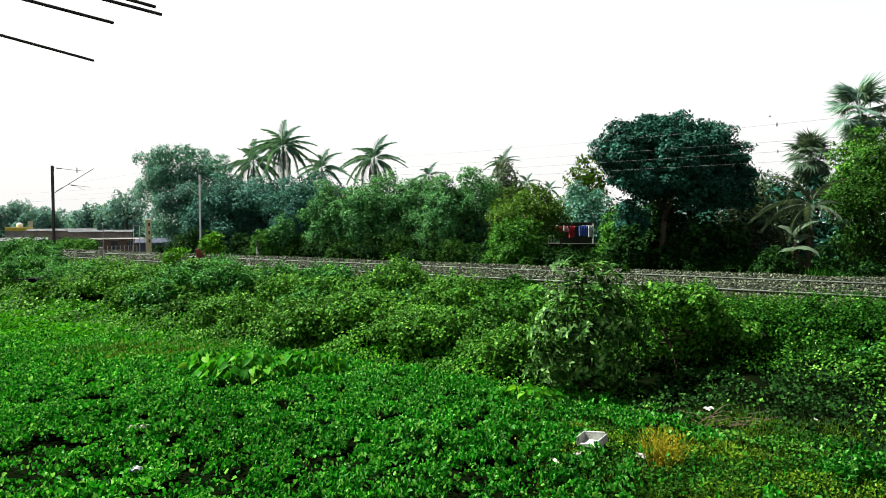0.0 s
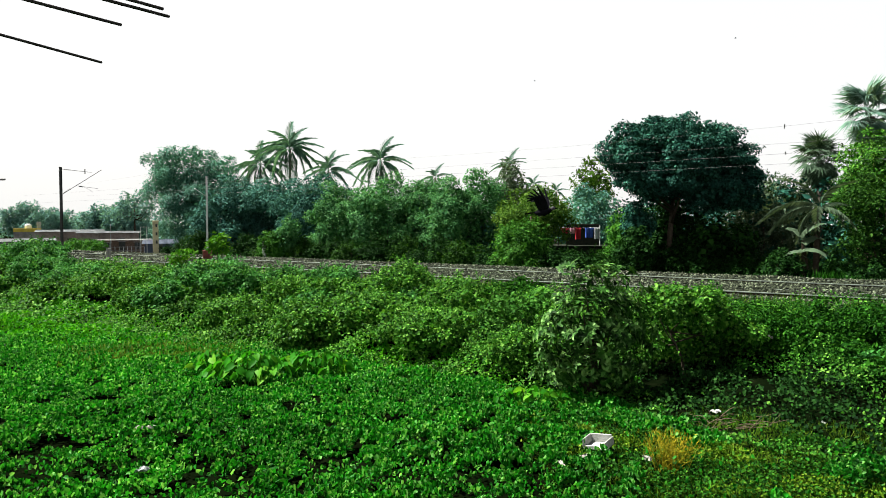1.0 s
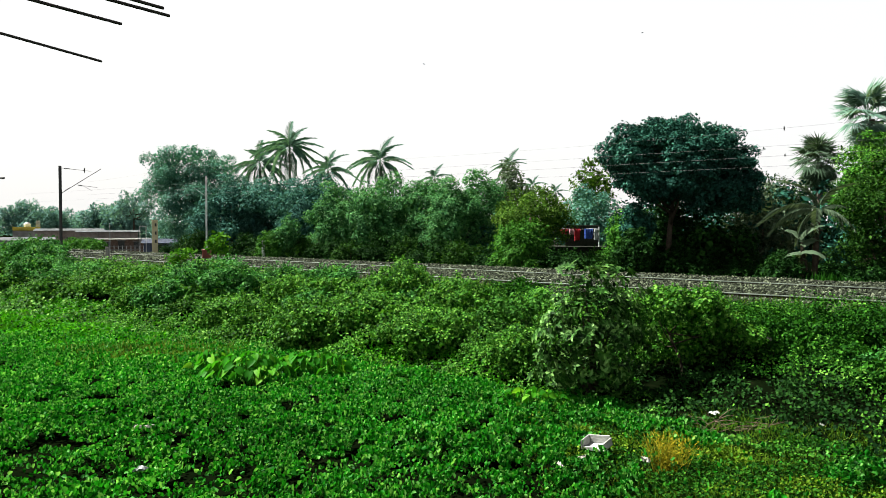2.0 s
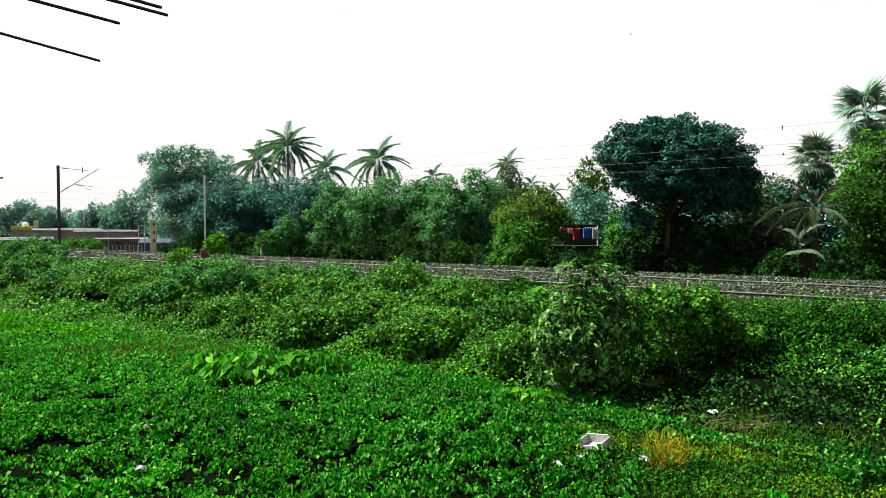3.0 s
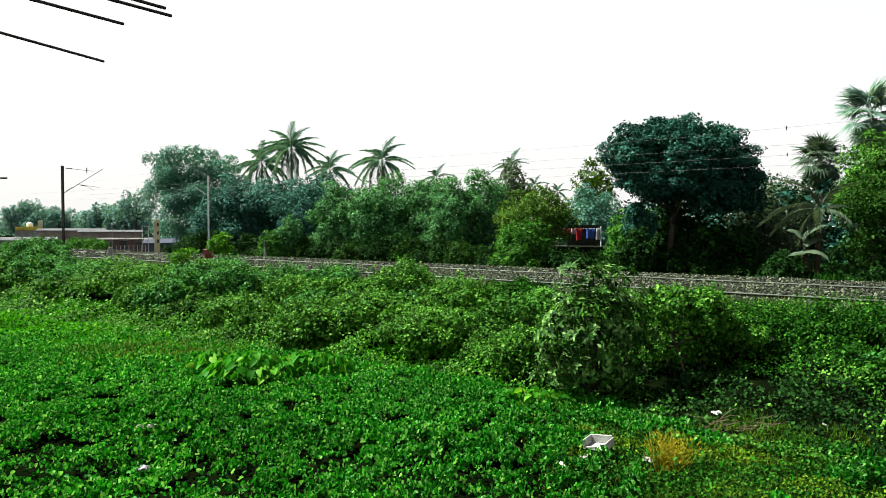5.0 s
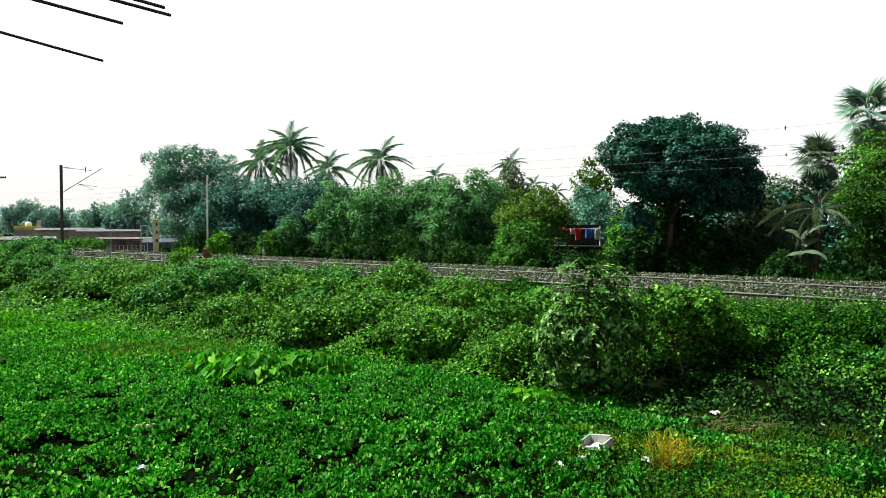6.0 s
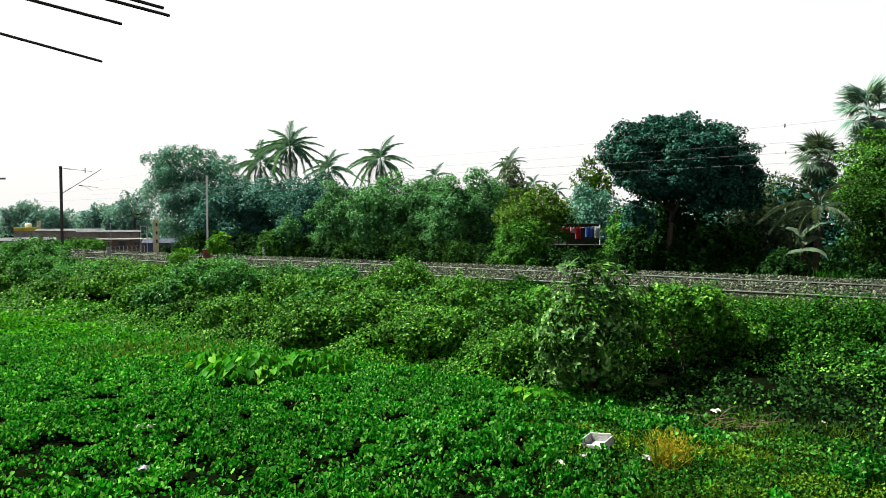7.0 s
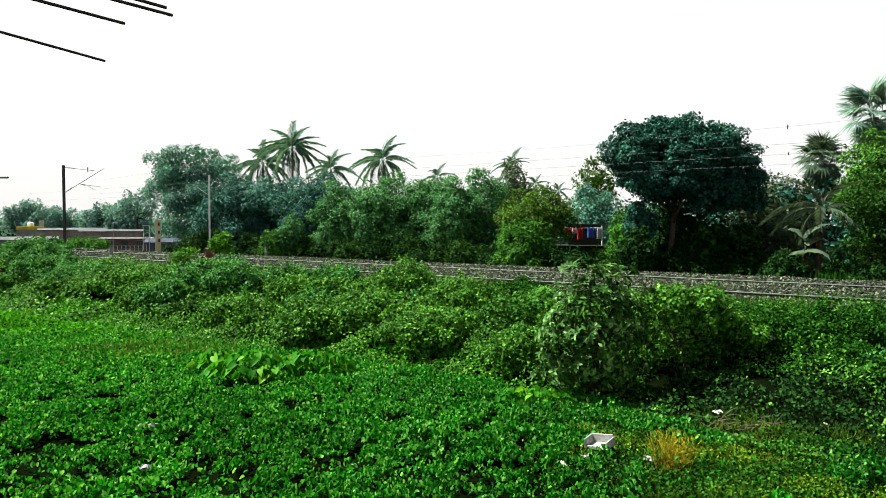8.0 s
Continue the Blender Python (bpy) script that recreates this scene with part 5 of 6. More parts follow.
def build_wires():
    for s0, z0, label in ((34.75, 8.3, "thin catenary wire over the far track"), (34.75, 7.2, "thin contact wire over the far track"),
                          (28.85, 7.04, "thin contact wire over the near track"), (28.85, 6.28, "thin low feeder wire along the track")):
        pts = []
        for a in np.arange(-60, 72.1, 6.0):
            sag = 0.9 * (abs(((a + 13) % 66) - 33) / 33) ** 2 if z0 > 8 else 0.0
            x, y = rail_xy(s0, a)
            pts.append((x, y, z0 + sag))
        ob = part("overhead_wire", tubes([(pts, [0.005 if z0 == 7.2 else 0.0035] * len(pts))], 5), DARK_STEEL, None)
        tagged(ob, label, "wire", "overhead wires")


build_wires()
for a, z0 in ((7.4, 8.43), (7.35, 7.2)):
    x, y = rail_xy(34.75, a)
    ob = part("wire_clamp", tubes([([(x, y, z0 + 0.09), (x, y, z0 - 0.02), (x, y, z0 - (0.12 if z0 > 8 else 0.05))], [0.02, 0.035, 0.01])], 7), DARK_STEEL)
    tagged(ob, "small dark clamp on an overhead wire", "wire clamp", "wire clamps")


def make_post(at, height, w, material, label, cat):
    root = thing("marker_post", at, label, cat)
    part("shaft", boxes([((-w, -w, -0.3), (w, w, height))], 0.015), material, root)
    part("cap", boxes([((-w * 1.08, -w * 1.08, height), (w * 1.08, w * 1.08, height + 0.05))], 0.01), material, root)


make_post((-24.73, 52.48, 1.15), 1.25, 0.10, CONCRETE, "weathered grey concrete post beside the ballast", "marker post")
make_post(on_ground(-15.5, 61.53), 1.8, 0.11, PALE_PAINT, "white painted post on the far side of the track", "marker post")
make_post(on_ground(14.0, 42.6), 1.0, 0.09, CONCRETE, "short grey concrete post below the large tree", "marker post")


def make_red_box():
    root = thing("signal_box", on_ground(-14.38, 43.34), "faded red metal lineside cabinet on a post", "cabinet")
    part("post", boxes([((-0.06, -0.06, -0.3), (0.06, 0.06, 0.95))]), DARK_STEEL, root)
    part("cabinet_body", boxes([((-0.24, -0.17, 0.93), (0.24, 0.17, 1.4))], 0.02), RED_PAINT, root)
    part("lid", boxes([((-0.27, -0.2, 1.4), (0.27, 0.2, 1.45))], 0.01), RED_PAINT, root)
    door = part("door", boxes([((-0.2, -0.185, 0.97), (0.2, -0.172, 1.36))], 0.004), RED_PAINT, root)
    part("handle", boxes([((0.12, -0.215, 1.12), (0.15, -0.187, 1.22))], 0.003), DARK_STEEL, door)


make_red_box()
make_tree("sapling", on_ground(-13.2, 41.4), 2.6, 0.7, 0.22, 420, L_TARO, "thin sapling with large bright drooping leaves", 801, category="sapling",
          crown_base=0.45, lobes=4, shape=LANCE, trunk_r=0.03)
make_tree("sapling", on_ground(-15.4, 41.6), 1.6, 0.8, 0.2, 360, L_TARO, "thin sapling with large bright drooping leaves", 802, category="sapling",
          crown_base=0.3, lobes=4, shape=LANCE, trunk_r=0.03)
make_tree("shrub", on_ground(-13.6, 62.6), 4.9, 1.25, 0.2, 3200, L_TREE, "creeper-covered stump shrub with a rounded top", 803, category="shrub", crown_base=0.0, lobes=7)
make_tree("shrub", on_ground(-15.0, 62.0), 3.1, 1.3, 0.2, 2600, L_VINE, "feathery light green shrub by the white post", 804, category="shrub", crown_base=0.0, lobes=6)


# ---------------------------------------------------------------- sheds
def make_shed(name, at, w, d, h, wall, roof, label, turn=0.0, rise=0.4, openings=(), over=0.35):
    """A shed with thick walls, a corrugated lean-to roof and framed openings (x0, x1, z0, z1) in its front."""
    root = thing(name, at, label, "shed", "sheds beyond the tracks", turn=turn)
    t = 0.12
    cuts = sorted(openings)
    xs, items = -w / 2, []
    for x0, x1, z0, z1 in cuts:
        items.append(((xs, -d / 2, -0.3), (x0, -d / 2 + t, h)))
        items.append(((x0, -d / 2, z1), (x1, -d / 2 + t, h)))
        if z0 > 0:
            items.append(((x0, -d / 2, -0.3), (x1, -d / 2 + t, z0)))
        xs = x1
    items.append(((xs, -d / 2, -0.3), (w / 2, -d / 2 + t, h)))
    part("front_wall", boxes(items), wall, root)
    part("back_wall", boxes([((-w / 2, d / 2 - t, -0.3), (w / 2, d / 2, h + rise))]), wall, root)
    for sx in (-1, 1):
        part("side_wall", boxes([((sx * w / 2 - (t if sx > 0 else 0), -d / 2 + t, -0.3), (sx * w / 2 + (0 if sx > 0 else t), d / 2 - t, h))]), wall, root)
    for x0, x1, z0, z1 in cuts:
        leaf = part("window" if z0 > 0 else "door", boxes([((x0 + 0.03, -d / 2 + 0.05, z0 + 0.02), (x1 - 0.03, -d / 2 + 0.08, z1 - 0.03))]), DARK_STEEL, root)
        if z0 > 0:
            for j in range(3):
                xb = x0 + (x1 - x0) * (j + 1) / 4
                part("bar", boxes([((xb - 0.015, -d / 2 + 0.02, z0 + 0.02), (xb + 0.015, -d / 2 + 0.046, z1 - 0.03))]), GALV, leaf)
        else:
            part("handle", boxes([((x1 - 0.16, -d / 2 + 0.01, 0.9), (x1 - 0.12, -d / 2 + 0.046, 1.05))]), GALV, leaf)
        part("lintel", boxes([((x0 - 0.1, -d / 2 - 0.04, z1), (x1 + 0.1, -d / 2 - 0.003, z1 + 0.1))]), CONCRETE, root)
    bm = bmesh.new()
    n = int(w / 0.12)
    for i in range(n + 1):
        x = -w / 2 - over + (w + 2 * over) * i / n
        zz = 0.03 * (i % 2)
        for yy, z in ((-d / 2 - over, h + 0.02 - 0.02), (d / 2 + over, h + rise + 0.04)):
            bm.verts.new((x, yy, z + zz))
    bm.verts.ensure_lookup_table()
    for i in range(n):
        bm.faces.new((bm.verts[2 * i], bm.verts[2 * i + 2], bm.verts[2 * i + 3], bm.verts[2 * i + 1]))
    bmesh.ops.solidify(bm, geom=list(bm.faces), thickness=0.03)
    part("roof", bm, roof, root)
    return root


make_shed("shed", on_ground(-61.5, 104.4), 7.5, 4, 1.8, TIN, TIN, "low grey tin shed with an open front", 30, 0.35, [(-2.6, -1.4, 0, 1.5), (0.6, 1.5, 0.6, 1.4)])
make_shed("long_shed", on_ground(-64.5, 123), 10.0, 6, 3.1, DULL_WALL, TIN, "long dull-walled shed with a pale tin roof", 27, 0.3, [(-3.5, -2.6, 0, 2.0), (-0.5, 0.6, 0.9, 2.0), (2.6, 3.6, 0.9, 2.0)])
make_shed("long_shed", on_ground(-55.5, 118), 9.0, 6, 2.9, DULL_WALL, TIN, "dull-walled shed with a pale tin roof", 25, 0.25, [(-2.5, -1.5, 0.9, 2.0), (1.5, 2.4, 0, 2.0)])
make_shed("brick_house", on_ground(-45.3, 100.7), 6.6, 4.5, 2.0, BRICK, CONCRETE, "low red brick house with a flat pale roof edge", 23, 0.08,
          [(-2.4, -1.5, 0.7, 1.7), (-0.6, 0.3, 0, 1.8), (1.4, 2.3, 0.7, 1.7)])
make_shed("tarpaulin_shed", on_ground(-36.2, 91.2), 3.8, 3, 1.7, TARP, TARP, "small shed under a dark blue tarpaulin", 20, 0.45, [(-0.8, 0.2, 0, 1.5)])


def make_tower_house():
    root = thing("yellow_building", on_ground(-31.6, 78.1), "narrow yellow plastered building with dark openings", "building", turn=22)
    part("wall", boxes([((-0.3, -0.3, -0.3), (0.3, 0.3, 4.4))], 0.02), PLASTER_Y, root)
    part("parapet", boxes([((-0.34, -0.34, 4.4), (0.34, 0.34, 4.52))], 0.02), PLASTER_Y, root)
    for z0 in (2.0, 2.9, 3.8):
        part("window", boxes([((0.0, -0.33, z0), (0.18, -0.303, z0 + 0.35))]), DARK_STEEL, root)
    root = thing("metal_frame", on_ground(-34.8, 82.6), "pale metal tank frame beside the yellow building", "frame", turn=22)
    for x0 in (-0.33, 0.33):
        for y0 in (-0.3, 0.3):
            part("leg", boxes([((x0 - 0.035, y0 - 0.035, -0.3), (x0 + 0.035, y0 + 0.035, 3.8))]), PALE_PAINT, root)
    for z0 in (2.2, 3.7):
        part("rail", boxes([((-0.4, -0.37, z0 + 0.1), (0.4, 0.37, z0 + 0.16))]), PALE_PAINT, root)
    root = thing("roof_sign", on_ground(-83.7, 143.1), "far building with a yellow sheet parapet and roof tanks", "building", turn=30)
    part("wall", boxes([((-2.4, -2, -0.3), (2.4, 2, 3.0))], 0.02), CONCRETE, root)
    part("parapet", boxes([((-2.4, -2.2, 3.0), (2.4, 2.0, 3.7))], 0.02), YELLOW, root)
    part("tank", tubes([([(0.1, 0, 3.7), (0.1, 0, 4.4), (0.1, 0, 4.6)], [0.6, 0.6, 0.25])], 14), PALE_PAINT, root, smooth=True)
    part("tower", boxes([((1.6, -0.6, 3.7), (2.4, 0.4, 5.0))], 0.02), GALV, root)
    root = thing("thin_pole", on_ground(-41.7, 89.1), "thin pale metal pole by the brick house", "pole")
    part("shaft", tubes([([(0, 0, -0.3), (0, 0, 4.1)], [0.06, 0.045])], 8), GALV, root)
    part("cap", tubes([([(0, 0, 4.1), (0, 0, 4.25)], [0.1, 0.03])], 8), GALV, root)
    root = thing("fence", on_ground(-41.2, 92.6), "low pinkish railing fence before the brick house", "fence", turn=23)
    for i in range(12):
        part("post", boxes([((-3.0 + i * 0.5, -0.04, -0.3), (-2.92 + i * 0.5, 0.04, 1.3))]), PALE_PAINT, root)
    for z0 in (0.75, 1.2):
        part("rail", boxes([((-3.0, -0.065, z0), (2.6, -0.042, z0 + 0.08))]), CONCRETE, root)


make_tower_house()
for i, (x, y, h, r) in enumerate(((-47.6, 93.0, 2.3, 2.2), (-45.0, 91.0, 2.1, 1.8), (-50.0, 96.0, 2.0, 2.0))):
    make_tree("shrub", on_ground(x, y), h, r, 0.24, 2600, L_VINE, "bright green shrub before the sheds", 820 + i, category="shrub", crown_base=0.0, lobes=7, group="shrubs before the sheds")


def make_tuft(at, n, h, r, material, label, seed):
    rng = np.random.default_rng(seed)
    root = thing("grass_tuft", at, label, "grass")
    p = np.stack([r * rng.normal(size=n), 0.5 * r * rng.normal(size=n), 0 * rng.random(n)], 1)
    ax = unit(rng.normal(size=p.shape) * 0.3 + np.array([0, 0, 1]))
    ob = new("grass_clump", leaf_mesh("grass_clump", p, ax, rng.normal(size=p.shape), h * (0.5 + 0.5 * rng.random(n)), BLADE, material))
    ob.parent = root


make_tuft(on_ground(19.3, 35.4), 420, 1.15, 0.45, L_HERB, "bright tuft of tall grass at the thicket edge", 5)
make_tuft(on_ground(20.4, 34.6), 300, 0.9, 0.4, L_HERB, "bright tuft of tall grass at the thicket edge", 6)
make_tuft(on_ground(-18.4, 37.6), 700, 0.9, 0.55, L_STRAW, "heap of brownish dry straw on the bank", 7)


def make_banana():
    """A banana clump: large drooping blades with a midrib on short stems."""
    rng = np.random.default_rng(71)
    root = thing("banana_plant", on_ground(18.6, 36.6), "banana plant with broad ragged leaves at the thicket edge", "banana plant")
    stems = []
    for i, (az, el, ln, h) in enumerate(((200, 35, 1.9, 2.6), (170, 60, 1.7, 2.9), (250, 10, 1.8, 2.3), (300, 55, 1.6, 2.8), (120, 20, 1.8, 2.2), (225, -20, 1.7, 2.0), (330, 5, 1.6, 2.2))):
        k = 9
        verts, faces = [], []
        for j in range(k + 1):
            t = j / k
            w = 0.26 * math.sin(math.pi * min(1, 0.08 + 0.9 * t)) ** 0.6
            y, z = t * (1 - 0.15 * t), 0.12 * t - 0.55 * t * t
            verts += [(-w * (0.7 + 0.5 * rng.random()), y + 0.04 * rng.normal(), z - 0.12), (0, y, z), (w * (0.7 + 0.5 * rng.random()), y + 0.04 * rng.normal(), z - 0.12)]
        for j in range(k):
            a = 3 * j
            faces += [(a, a + 1, a + 4, a + 3), (a + 1, a + 2, a + 5, a + 4)]
        ob = new("leaf", raw_mesh("leaf", np.array(verts), np.array(faces), L_BROWN))
        ob.parent = root
        ob.matrix_basis = pose(0.1 * rng.normal(), 0.1 * rng.normal(), h, 0, 0, az + 90) @ pose(0, 0, 0, el) @ Matrix.Diagonal((0.7 * ln, 0.8 * ln, 0.8 * ln, 1))
    part("stem", tubes([([(0, 0, -0.2), (0.05, 0, 1.4), (0, 0, 2.9)], [0.13, 0.11, 0.06]), ([(0.4, 0.1, -0.2), (0.3, 0.1, 1.2), (0.1, 0, 2.3)], [0.1, 0.09, 0.05])], 8), BARK, root)


make_banana()
# shrubs below the banana use leaves coloured as if in shade
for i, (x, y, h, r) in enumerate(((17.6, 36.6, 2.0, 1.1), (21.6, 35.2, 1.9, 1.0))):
    make_tree("shrub", on_ground(x, y), h, r, 0.16, 2400, L_SHADE, "shade-dark low shrub below the banana leaves", 840 + i, category="shrub", crown_base=0.0, lobes=6, group="shrubs along the tracks")


def make_utility_pole():
    x, y = -38.9, 60.0
    root = thing("utility_pole", on_ground(-39.6, 60.0), "dark pole with a short arm reaching into view", "pole")
    g = float(ground_z(-39.6, 60.0))
    part("shaft", tubes([([(0, 0, -0.3), (0, 0, 9.0 - g)], [0.12, 0.09])], 8), DARK_STEEL, root)
    part("arm", tubes([([(0, 0, 8.1 - g), (2.7, 0, 8.1 - g)], [0.09, 0.09])], 8), DARK_STEEL, root)


make_utility_pole()


def build_washing():
    """A low flat-roofed house with washing on a line over its roof."""
    root = thing("low_house", on_ground(11.0, 56.2), "low dark flat-roofed house half hidden by shrubs", "house", turn=-10)
    part("wall", boxes([((-2.4, -1.3, -0.3), (2.4, 1.3, 2.1))]), DARK_WALL, root)
    part("roof", boxes([((-2.6, -1.5, 2.1), (2.6, 1.5, 2.25))], 0.02), DARK_WALL, root)
    part("window", boxes([((-1.2, -1.34, 0.8), (-0.3, -1.303, 1.7))]), DARK_STEEL, root)
    part("stair_cabin", boxes([((-1.2, 0.0, 2.25), (1.4, 1.3, 3.9))], 0.02), DARK_WALL, root)
    line = thing("washing_line", (10.8, 54.95, 2.5), "washing line between a dark and a white post", "washing line", turn=-10)
    for x0, m in ((-1.8, DARK_WALL), (1.35, PALE_PAINT)):
        part("post", tubes([([(x0, 0, -0.1), (x0, 0, 1.5)], [0.045, 0.04])], 8), m, line)
    part("cord", tubes([([(-1.8, 0, 1.38), (-0.2, 0, 1.3), (1.35, 0, 1.38)], [0.012, 0.012, 0.012])], 5), PALE_PAINT, line)
    rng = random.Random(9)
    for x0, w, h, m, label in ((-1.3, 0.5, 0.42, CLOTH_RED, "red cloth hanging on the washing line"), (-0.72, 0.42, 0.45, CLOTH_PINK, "pink cloth hanging on the washing line"),
                               (-0.3, 0.42, 0.9, CLOTH_RED, "long red cloth hanging on the washing line"), (0.55, 0.6, 0.75, CLOTH_BLUE, "blue cloth hanging on the washing line"),
                               (1.12, 0.3, 0.85, CLOTH_WHITE, "white cloth hanging on the washing line")):
        bm = bmesh.new()
        bmesh.ops.create_grid(bm, x_segments=8, y_segments=4, size=0.5)
        for v in bm.verts:
            v.co = Vector((v.co.x * w * (1 + 0.1 * v.co.y), 0.04 * math.sin(v.co.x * 22), (v.co.y - 0.5) * h * (0.95 + 0.1 * rng.random())))
        bmesh.ops.solidify(bm, geom=list(bm.faces), thickness=0.01)
        ob = part("cloth", bm, m)
        ob.matrix_basis = Matrix.Translation((10.8, 54.95, 3.84)) @ pose(0, 0, 0, 0, 0, -10) @ pose(x0, -0.03, 0)
        tagged(ob, label, "washing", "washing on the line")


build_washing()
for i, (x, y, h, r) in enumerate(((8.9, 50.6, 2.1, 1.0), (10.6, 50.0, 1.9, 1.1), (12.3, 49.3, 2.2, 1.0), (13.4, 54.0, 4.4, 1.0))):
    make_tree("shrub", on_ground(x, y), h, r, 0.15, 2200, L_VINE, "light green shrub before the low house", 860 + i, category="shrub", crown_base=0.0, lobes=8, group="shrubs along the tracks", clump=0.28, shoots=25, shoot=0.5)


# ---------------------------------------------------------------- the building of the viewpoint
def build_viewpoint():
    ob = part("roof_slab", boxes([((-4.5, -3.0, 4.79), (3.0, 2.1, 4.91))], 0.01), CONCRETE)
    tagged(ob, "bare concrete roof slab of the unfinished building", "roof slab", kind="structure")
    ob = part("wall_south", boxes([((-4.5, -3.2, -0.3), (3.0, -3.0, 4.91))]), CONCRETE)
    tagged(ob, "plain concrete wall behind the balcony", "wall", kind="structure")
    ob = part("floor", boxes([((-4.5, -3.0, 2.3), (3.0, 1.0, 2.45))], 0.01), CONCRETE)
    tagged(ob, "bare concrete balcony floor", "floor", kind="structure")
    for p0, p1 in (((-2.33, 2.05), (-1.752, 3.68)), ((-1.93, 2.05), (-1.345, 3.005)), ((-1.705, 2.05), (-1.10, 2.89)), ((-1.60, 2.05), (-1.085, 2.79))):
        d = (Vector((*p1, 0)) - Vector((*p0, 0)))
        bm = bmesh.new()
        tube(bm, [(0, 0, 0), d * 0.5, d], [0.0062] * 3, 10)
        for k in range(int(d.length / 0.012)):
            q = d.normalized() * (0.012 * k + 0.004)
            tube(bm, [q, q + d.normalized() * 0.004], [0.0070, 0.0066], 8)
        ob = part("rebar_rod", bm, REBAR)
        ob.matrix_basis = pose(p0[0], p0[1], 4.85)
        tagged(ob, "rusty ribbed steel reinforcing rod sticking out of the slab", "rebar", "reinforcing rods")


build_viewpoint()


# ---------------------------------------------------------------- birds
def make_bird(name, label, cat, length, group=""):
    """A bird that flies along +x; its wings hinge at the shoulders."""
    root = thing(name, (0, 0, 0), label, cat, group)
    k = length / 0.45
    body = tubes([([(-0.15 * k, 0, 0), (-0.08 * k, 0, -0.012 * k), (0.02 * k, 0, -0.02 * k), (0.1 * k, 0, -0.005 * k), (0.15 * k, 0, 0.015 * k)],
                   [0.014 * k, 0.05 * k, 0.06 * k, 0.045 * k, 0.03 * k])], 10)
    part("body", body, FEATHER, root, smooth=True)
    bm = bmesh.new()
    bmesh.ops.create_uvsphere(bm, u_segments=10, v_segments=8, radius=0.037 * k, matrix=Matrix.Translation((0.175 * k, 0, 0.022 * k)) @ Matrix.Diagonal((1.2, 0.9, 0.95, 1)))
    part("head", bm, FEATHER_GREY if not group else FEATHER, root, smooth=True)
    part("beak", tubes([([(0.205 * k, 0, 0.02 * k), (0.235 * k, 0, 0.017 * k), (0.262 * k, 0, 0.006 * k)], [0.014 * k, 0.01 * k, 0.002 * k])], 6), FEATHER, root)
    bm = bmesh.new()
    for j in range(5):
        t = radians(-14 + 7 * j)
        box(bm, (-0.19 * k, -0.018 * k, -0.003), (0, 0.018 * k, 0.003))
        bmesh.ops.transform(bm, matrix=Matrix.Translation((-0.13 * k, 0, 0.002 * j)) @ Matrix.Rotation(t, 4, "Z"), verts=bm.verts[-8:])
    part("tail", bm, FEATHER, root)
    wings = []
    for sg in (1, -1):
        bm = bmesh.new()
        prof = [(0.09, 0.0, -0.08), (0.10, 0.12, -0.10), (0.07, 0.24, -0.12)]
        rows = [[bm.verts.new((x0 * k, sg * y0 * k, z0)) for x0, z0 in ((a, 0.008 * k), ((a + b) / 2, 0.016 * k), (b, 0.0), ((a + b) / 2, -0.004 * k))] for a, y0, b in prof]
        for r0, r1 in zip(rows, rows[1:]):
            for i in range(4):
                f = (r0[i], r0[(i + 1) % 4], r1[(i + 1) % 4], r1[i])
                bm.faces.new(f if sg < 0 else f[::-1])
        bm.faces.new(rows[0] if sg > 0 else rows[0][::-1])
        bm.faces.new(rows[-1][::-1] if sg > 0 else rows[-1])
        feathers = []
        for j in range(6):
            t = radians(12 + 17 * j) * sg
            ln = (0.22 - 0.015 * j) * k
            fm = bmesh.new()
            lo, hi = sorted((0, sg * ln))
            tip = bmesh.ops.create_cube(fm, size=1, matrix=Matrix.Translation((0, (lo + hi) / 2, 0)) @ Matrix.Diagonal((0.036 * k, hi - lo, 0.004, 1)))["verts"]
            for v in tip:
                if abs(v.co.y) > 0.5 * ln:
                    v.co.x *= 0.55
            feathers.append((fm, Matrix.Translation(((0.055 - 0.028 * j) * k, sg * 0.225 * k, 0.001 * j)) @ Matrix.Rotation(t, 4, "Z")))
        bmesh.ops.recalc_face_normals(bm, faces=bm.faces)
        w = part("wing", bm, FEATHER, root)
        for fm, m in feathers:
            part("feather", fm, FEATHER, w).matrix_basis = m
        wings.append((sg, w))
    return root, wings, k


CROW, CROW_WINGS, CROW_K = make_bird("crow", "black crow with a grey neck flying with beating wings", "bird", 0.41)
BIRD_A, BIRD_A_WINGS, BIRD_K = make_bird("small_bird", "tiny dark bird far off in the white sky", "bird", 0.18, "birds in the sky")
BIRD_B, BIRD_B_WINGS, BIRD_K = make_bird("small_bird", "tiny dark bird far off in the white sky", "bird", 0.18, "birds in the sky")


def flight(bird, way):
    """Rows of a bird's flight: it heads along its way."""
    rows = []
    for i, (t, *p) in enumerate(way):
        a, b = way[max(i - 1, 0)], way[min(i + 1, len(way) - 1)]
        d = Vector(b[1:]) - Vector(a[1:])
        rz = math.degrees(math.atan2(d.y, d.x))
        ry = -math.degrees(math.atan2(d.z, math.hypot(d.x, d.y)))
        rows.append((t, pose(*p, 0, ry, rz)))
    walk(bird, rows)


def beat(wings, k, angles):
    for sg, w in wings:
        walk(w, [(t, pose(0.02 * k, sg * 0.035 * k, 0.02 * k, sg * a, 0, 0)) for t, a in angles])


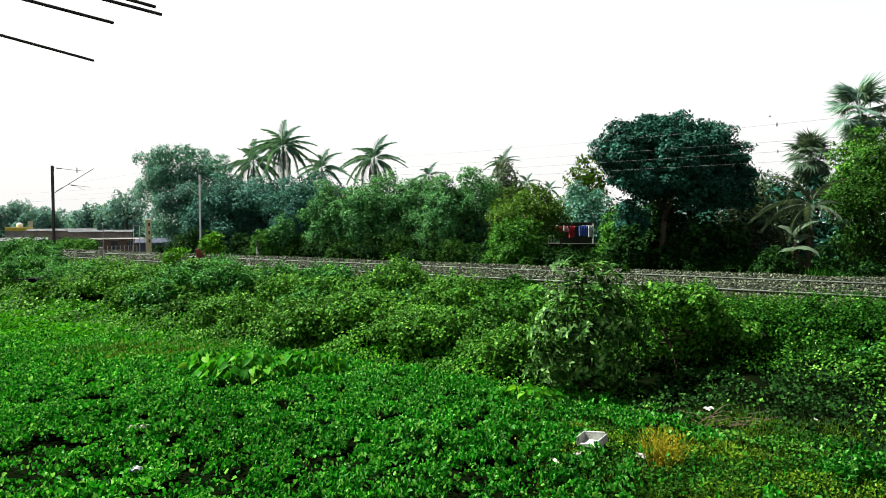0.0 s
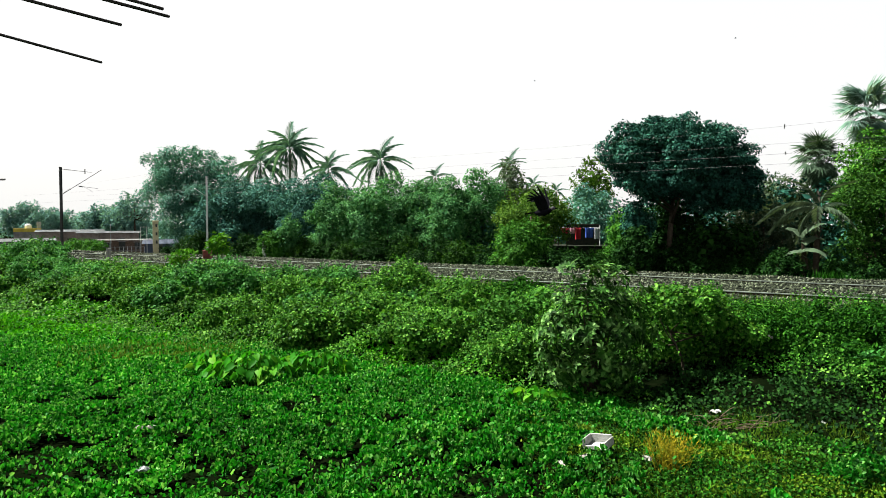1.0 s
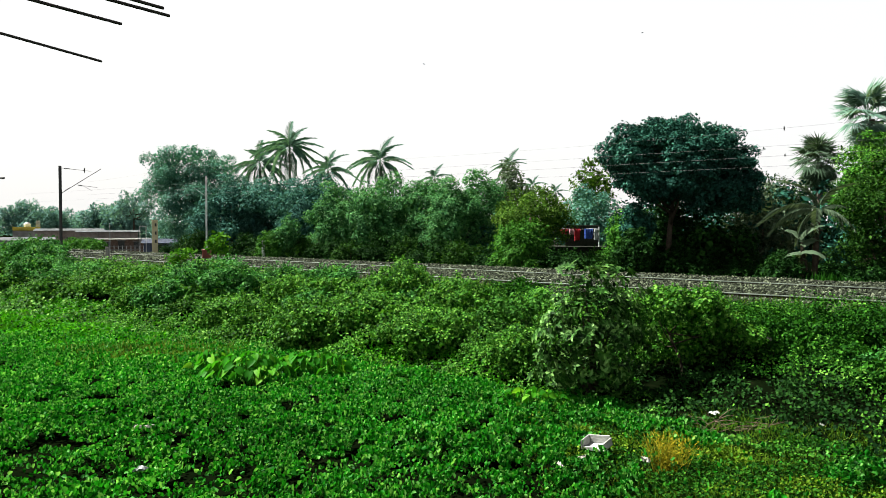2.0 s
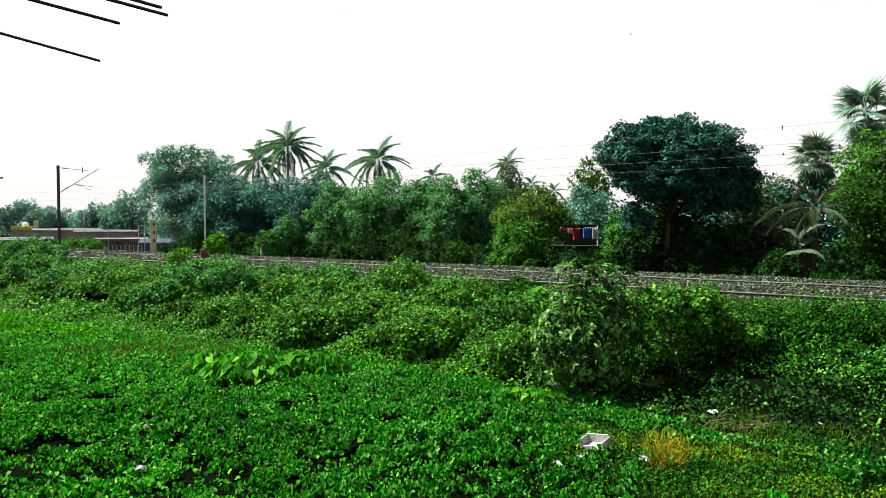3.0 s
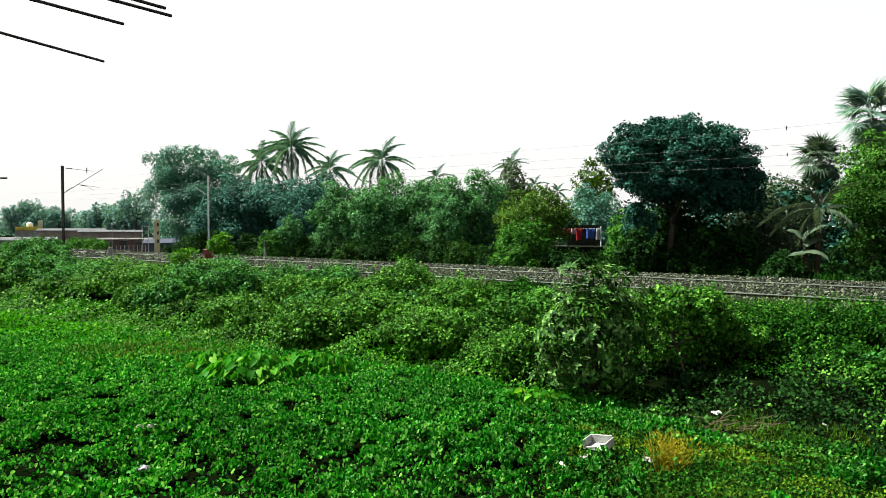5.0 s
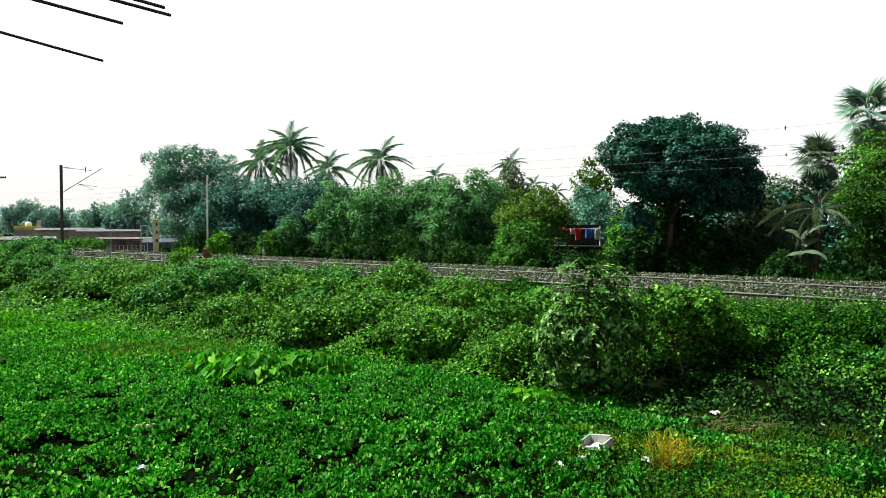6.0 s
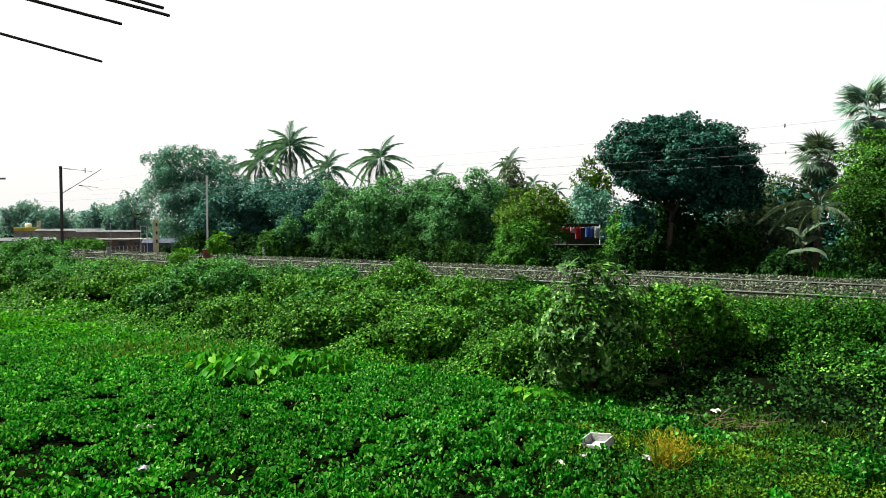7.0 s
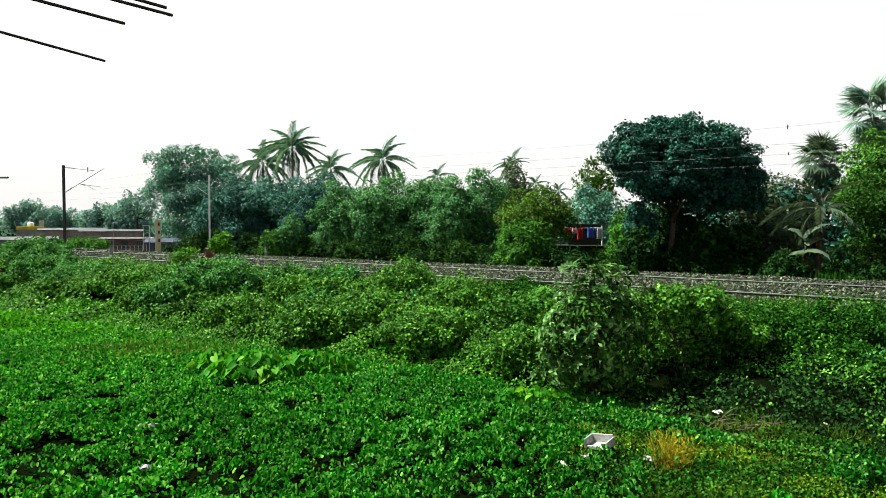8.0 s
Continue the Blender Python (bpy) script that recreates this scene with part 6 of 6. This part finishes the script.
def motions():
    flight(CROW, [(0, -8.53, 15.0, 2.89), (0.1, -7.58, 14.59, 2.89), (0.2, -6.45, 14.18, 2.92), (0.3, -5.46, 13.77, 3.05), (0.4, -4.56, 13.36, 3.14),
                  (0.5, -3.61, 12.95, 3.31), (0.6, -2.52, 12.54, 3.43), (0.7, -1.5, 12.13, 3.64), (0.8, -0.49, 11.72, 3.86), (0.9, 0.52, 11.31, 3.99),
                  (1.0, 1.54, 10.9, 4.22), (1.1, 2.58, 10.49, 4.32), (1.2, 3.54, 10.08, 4.54), (1.3, 4.61, 9.67, 4.69), (1.4, 5.59, 9.26, 4.82),
                  (1.6, 7.7, 8.4, 5.1), (2.2, 14, 6.0, 6.0), (8.0, 80, -14, 16)])
    beat(CROW_WINGS, CROW_K, [(0, 0), (0.1, 8), (0.15, -20), (0.2, -50), (0.25, 0), (0.3, 52), (0.35, 0), (0.4, -38), (0.45, -5), (0.5, 12), (0.55, 8),
                              (0.6, -8), (0.65, -25), (0.7, -40), (0.75, 5), (0.8, 48), (0.85, -5), (0.9, -60), (0.95, 0), (1.0, 62), (1.05, 0), (1.1, -62),
                              (1.15, -30), (1.2, 2), (1.25, 5), (1.3, 5), (1.35, -20), (1.4, -48), (1.5, 20), (1.6, -30), (1.8, 30), (2.0, -30), (8.0, 10)])
    flight(BIRD_A, [(0, 21.0, 70, 13.8), (0.5, 15.14, 70, 16.34), (0.7, 12.78, 70, 17.33), (0.9, 10.31, 70, 18.04), (1.1, 7.9, 70, 18.37), (1.7, 1.0, 70, 19.2),
                    (2.8, -8, 72, 24), (4.0, -20, 75, 34), (8.0, -70, 80, 60)])
    flight(BIRD_B, [(0, 33.0, 70, 14.5), (0.7, 30.58, 70, 19.79), (0.9, 29.58, 70, 21.48), (1.1, 27.86, 70, 23.13), (1.3, 25.81, 70, 24.14), (1.5, 23.01, 70, 23.94),
                    (1.7, 20.9, 70, 23.3), (3.2, 17.64, 70, 22.56), (3.5, 14.55, 70, 22.02), (4.5, 4.0, 71, 24), (6.0, -10, 74, 36), (8.0, -50, 80, 60)])
    flap = [(0.25 * i, 30 if i % 2 else -25) for i in range(33)]
    beat(BIRD_A_WINGS, BIRD_K, flap)
    beat(BIRD_B_WINGS, BIRD_K, flap)


motions()
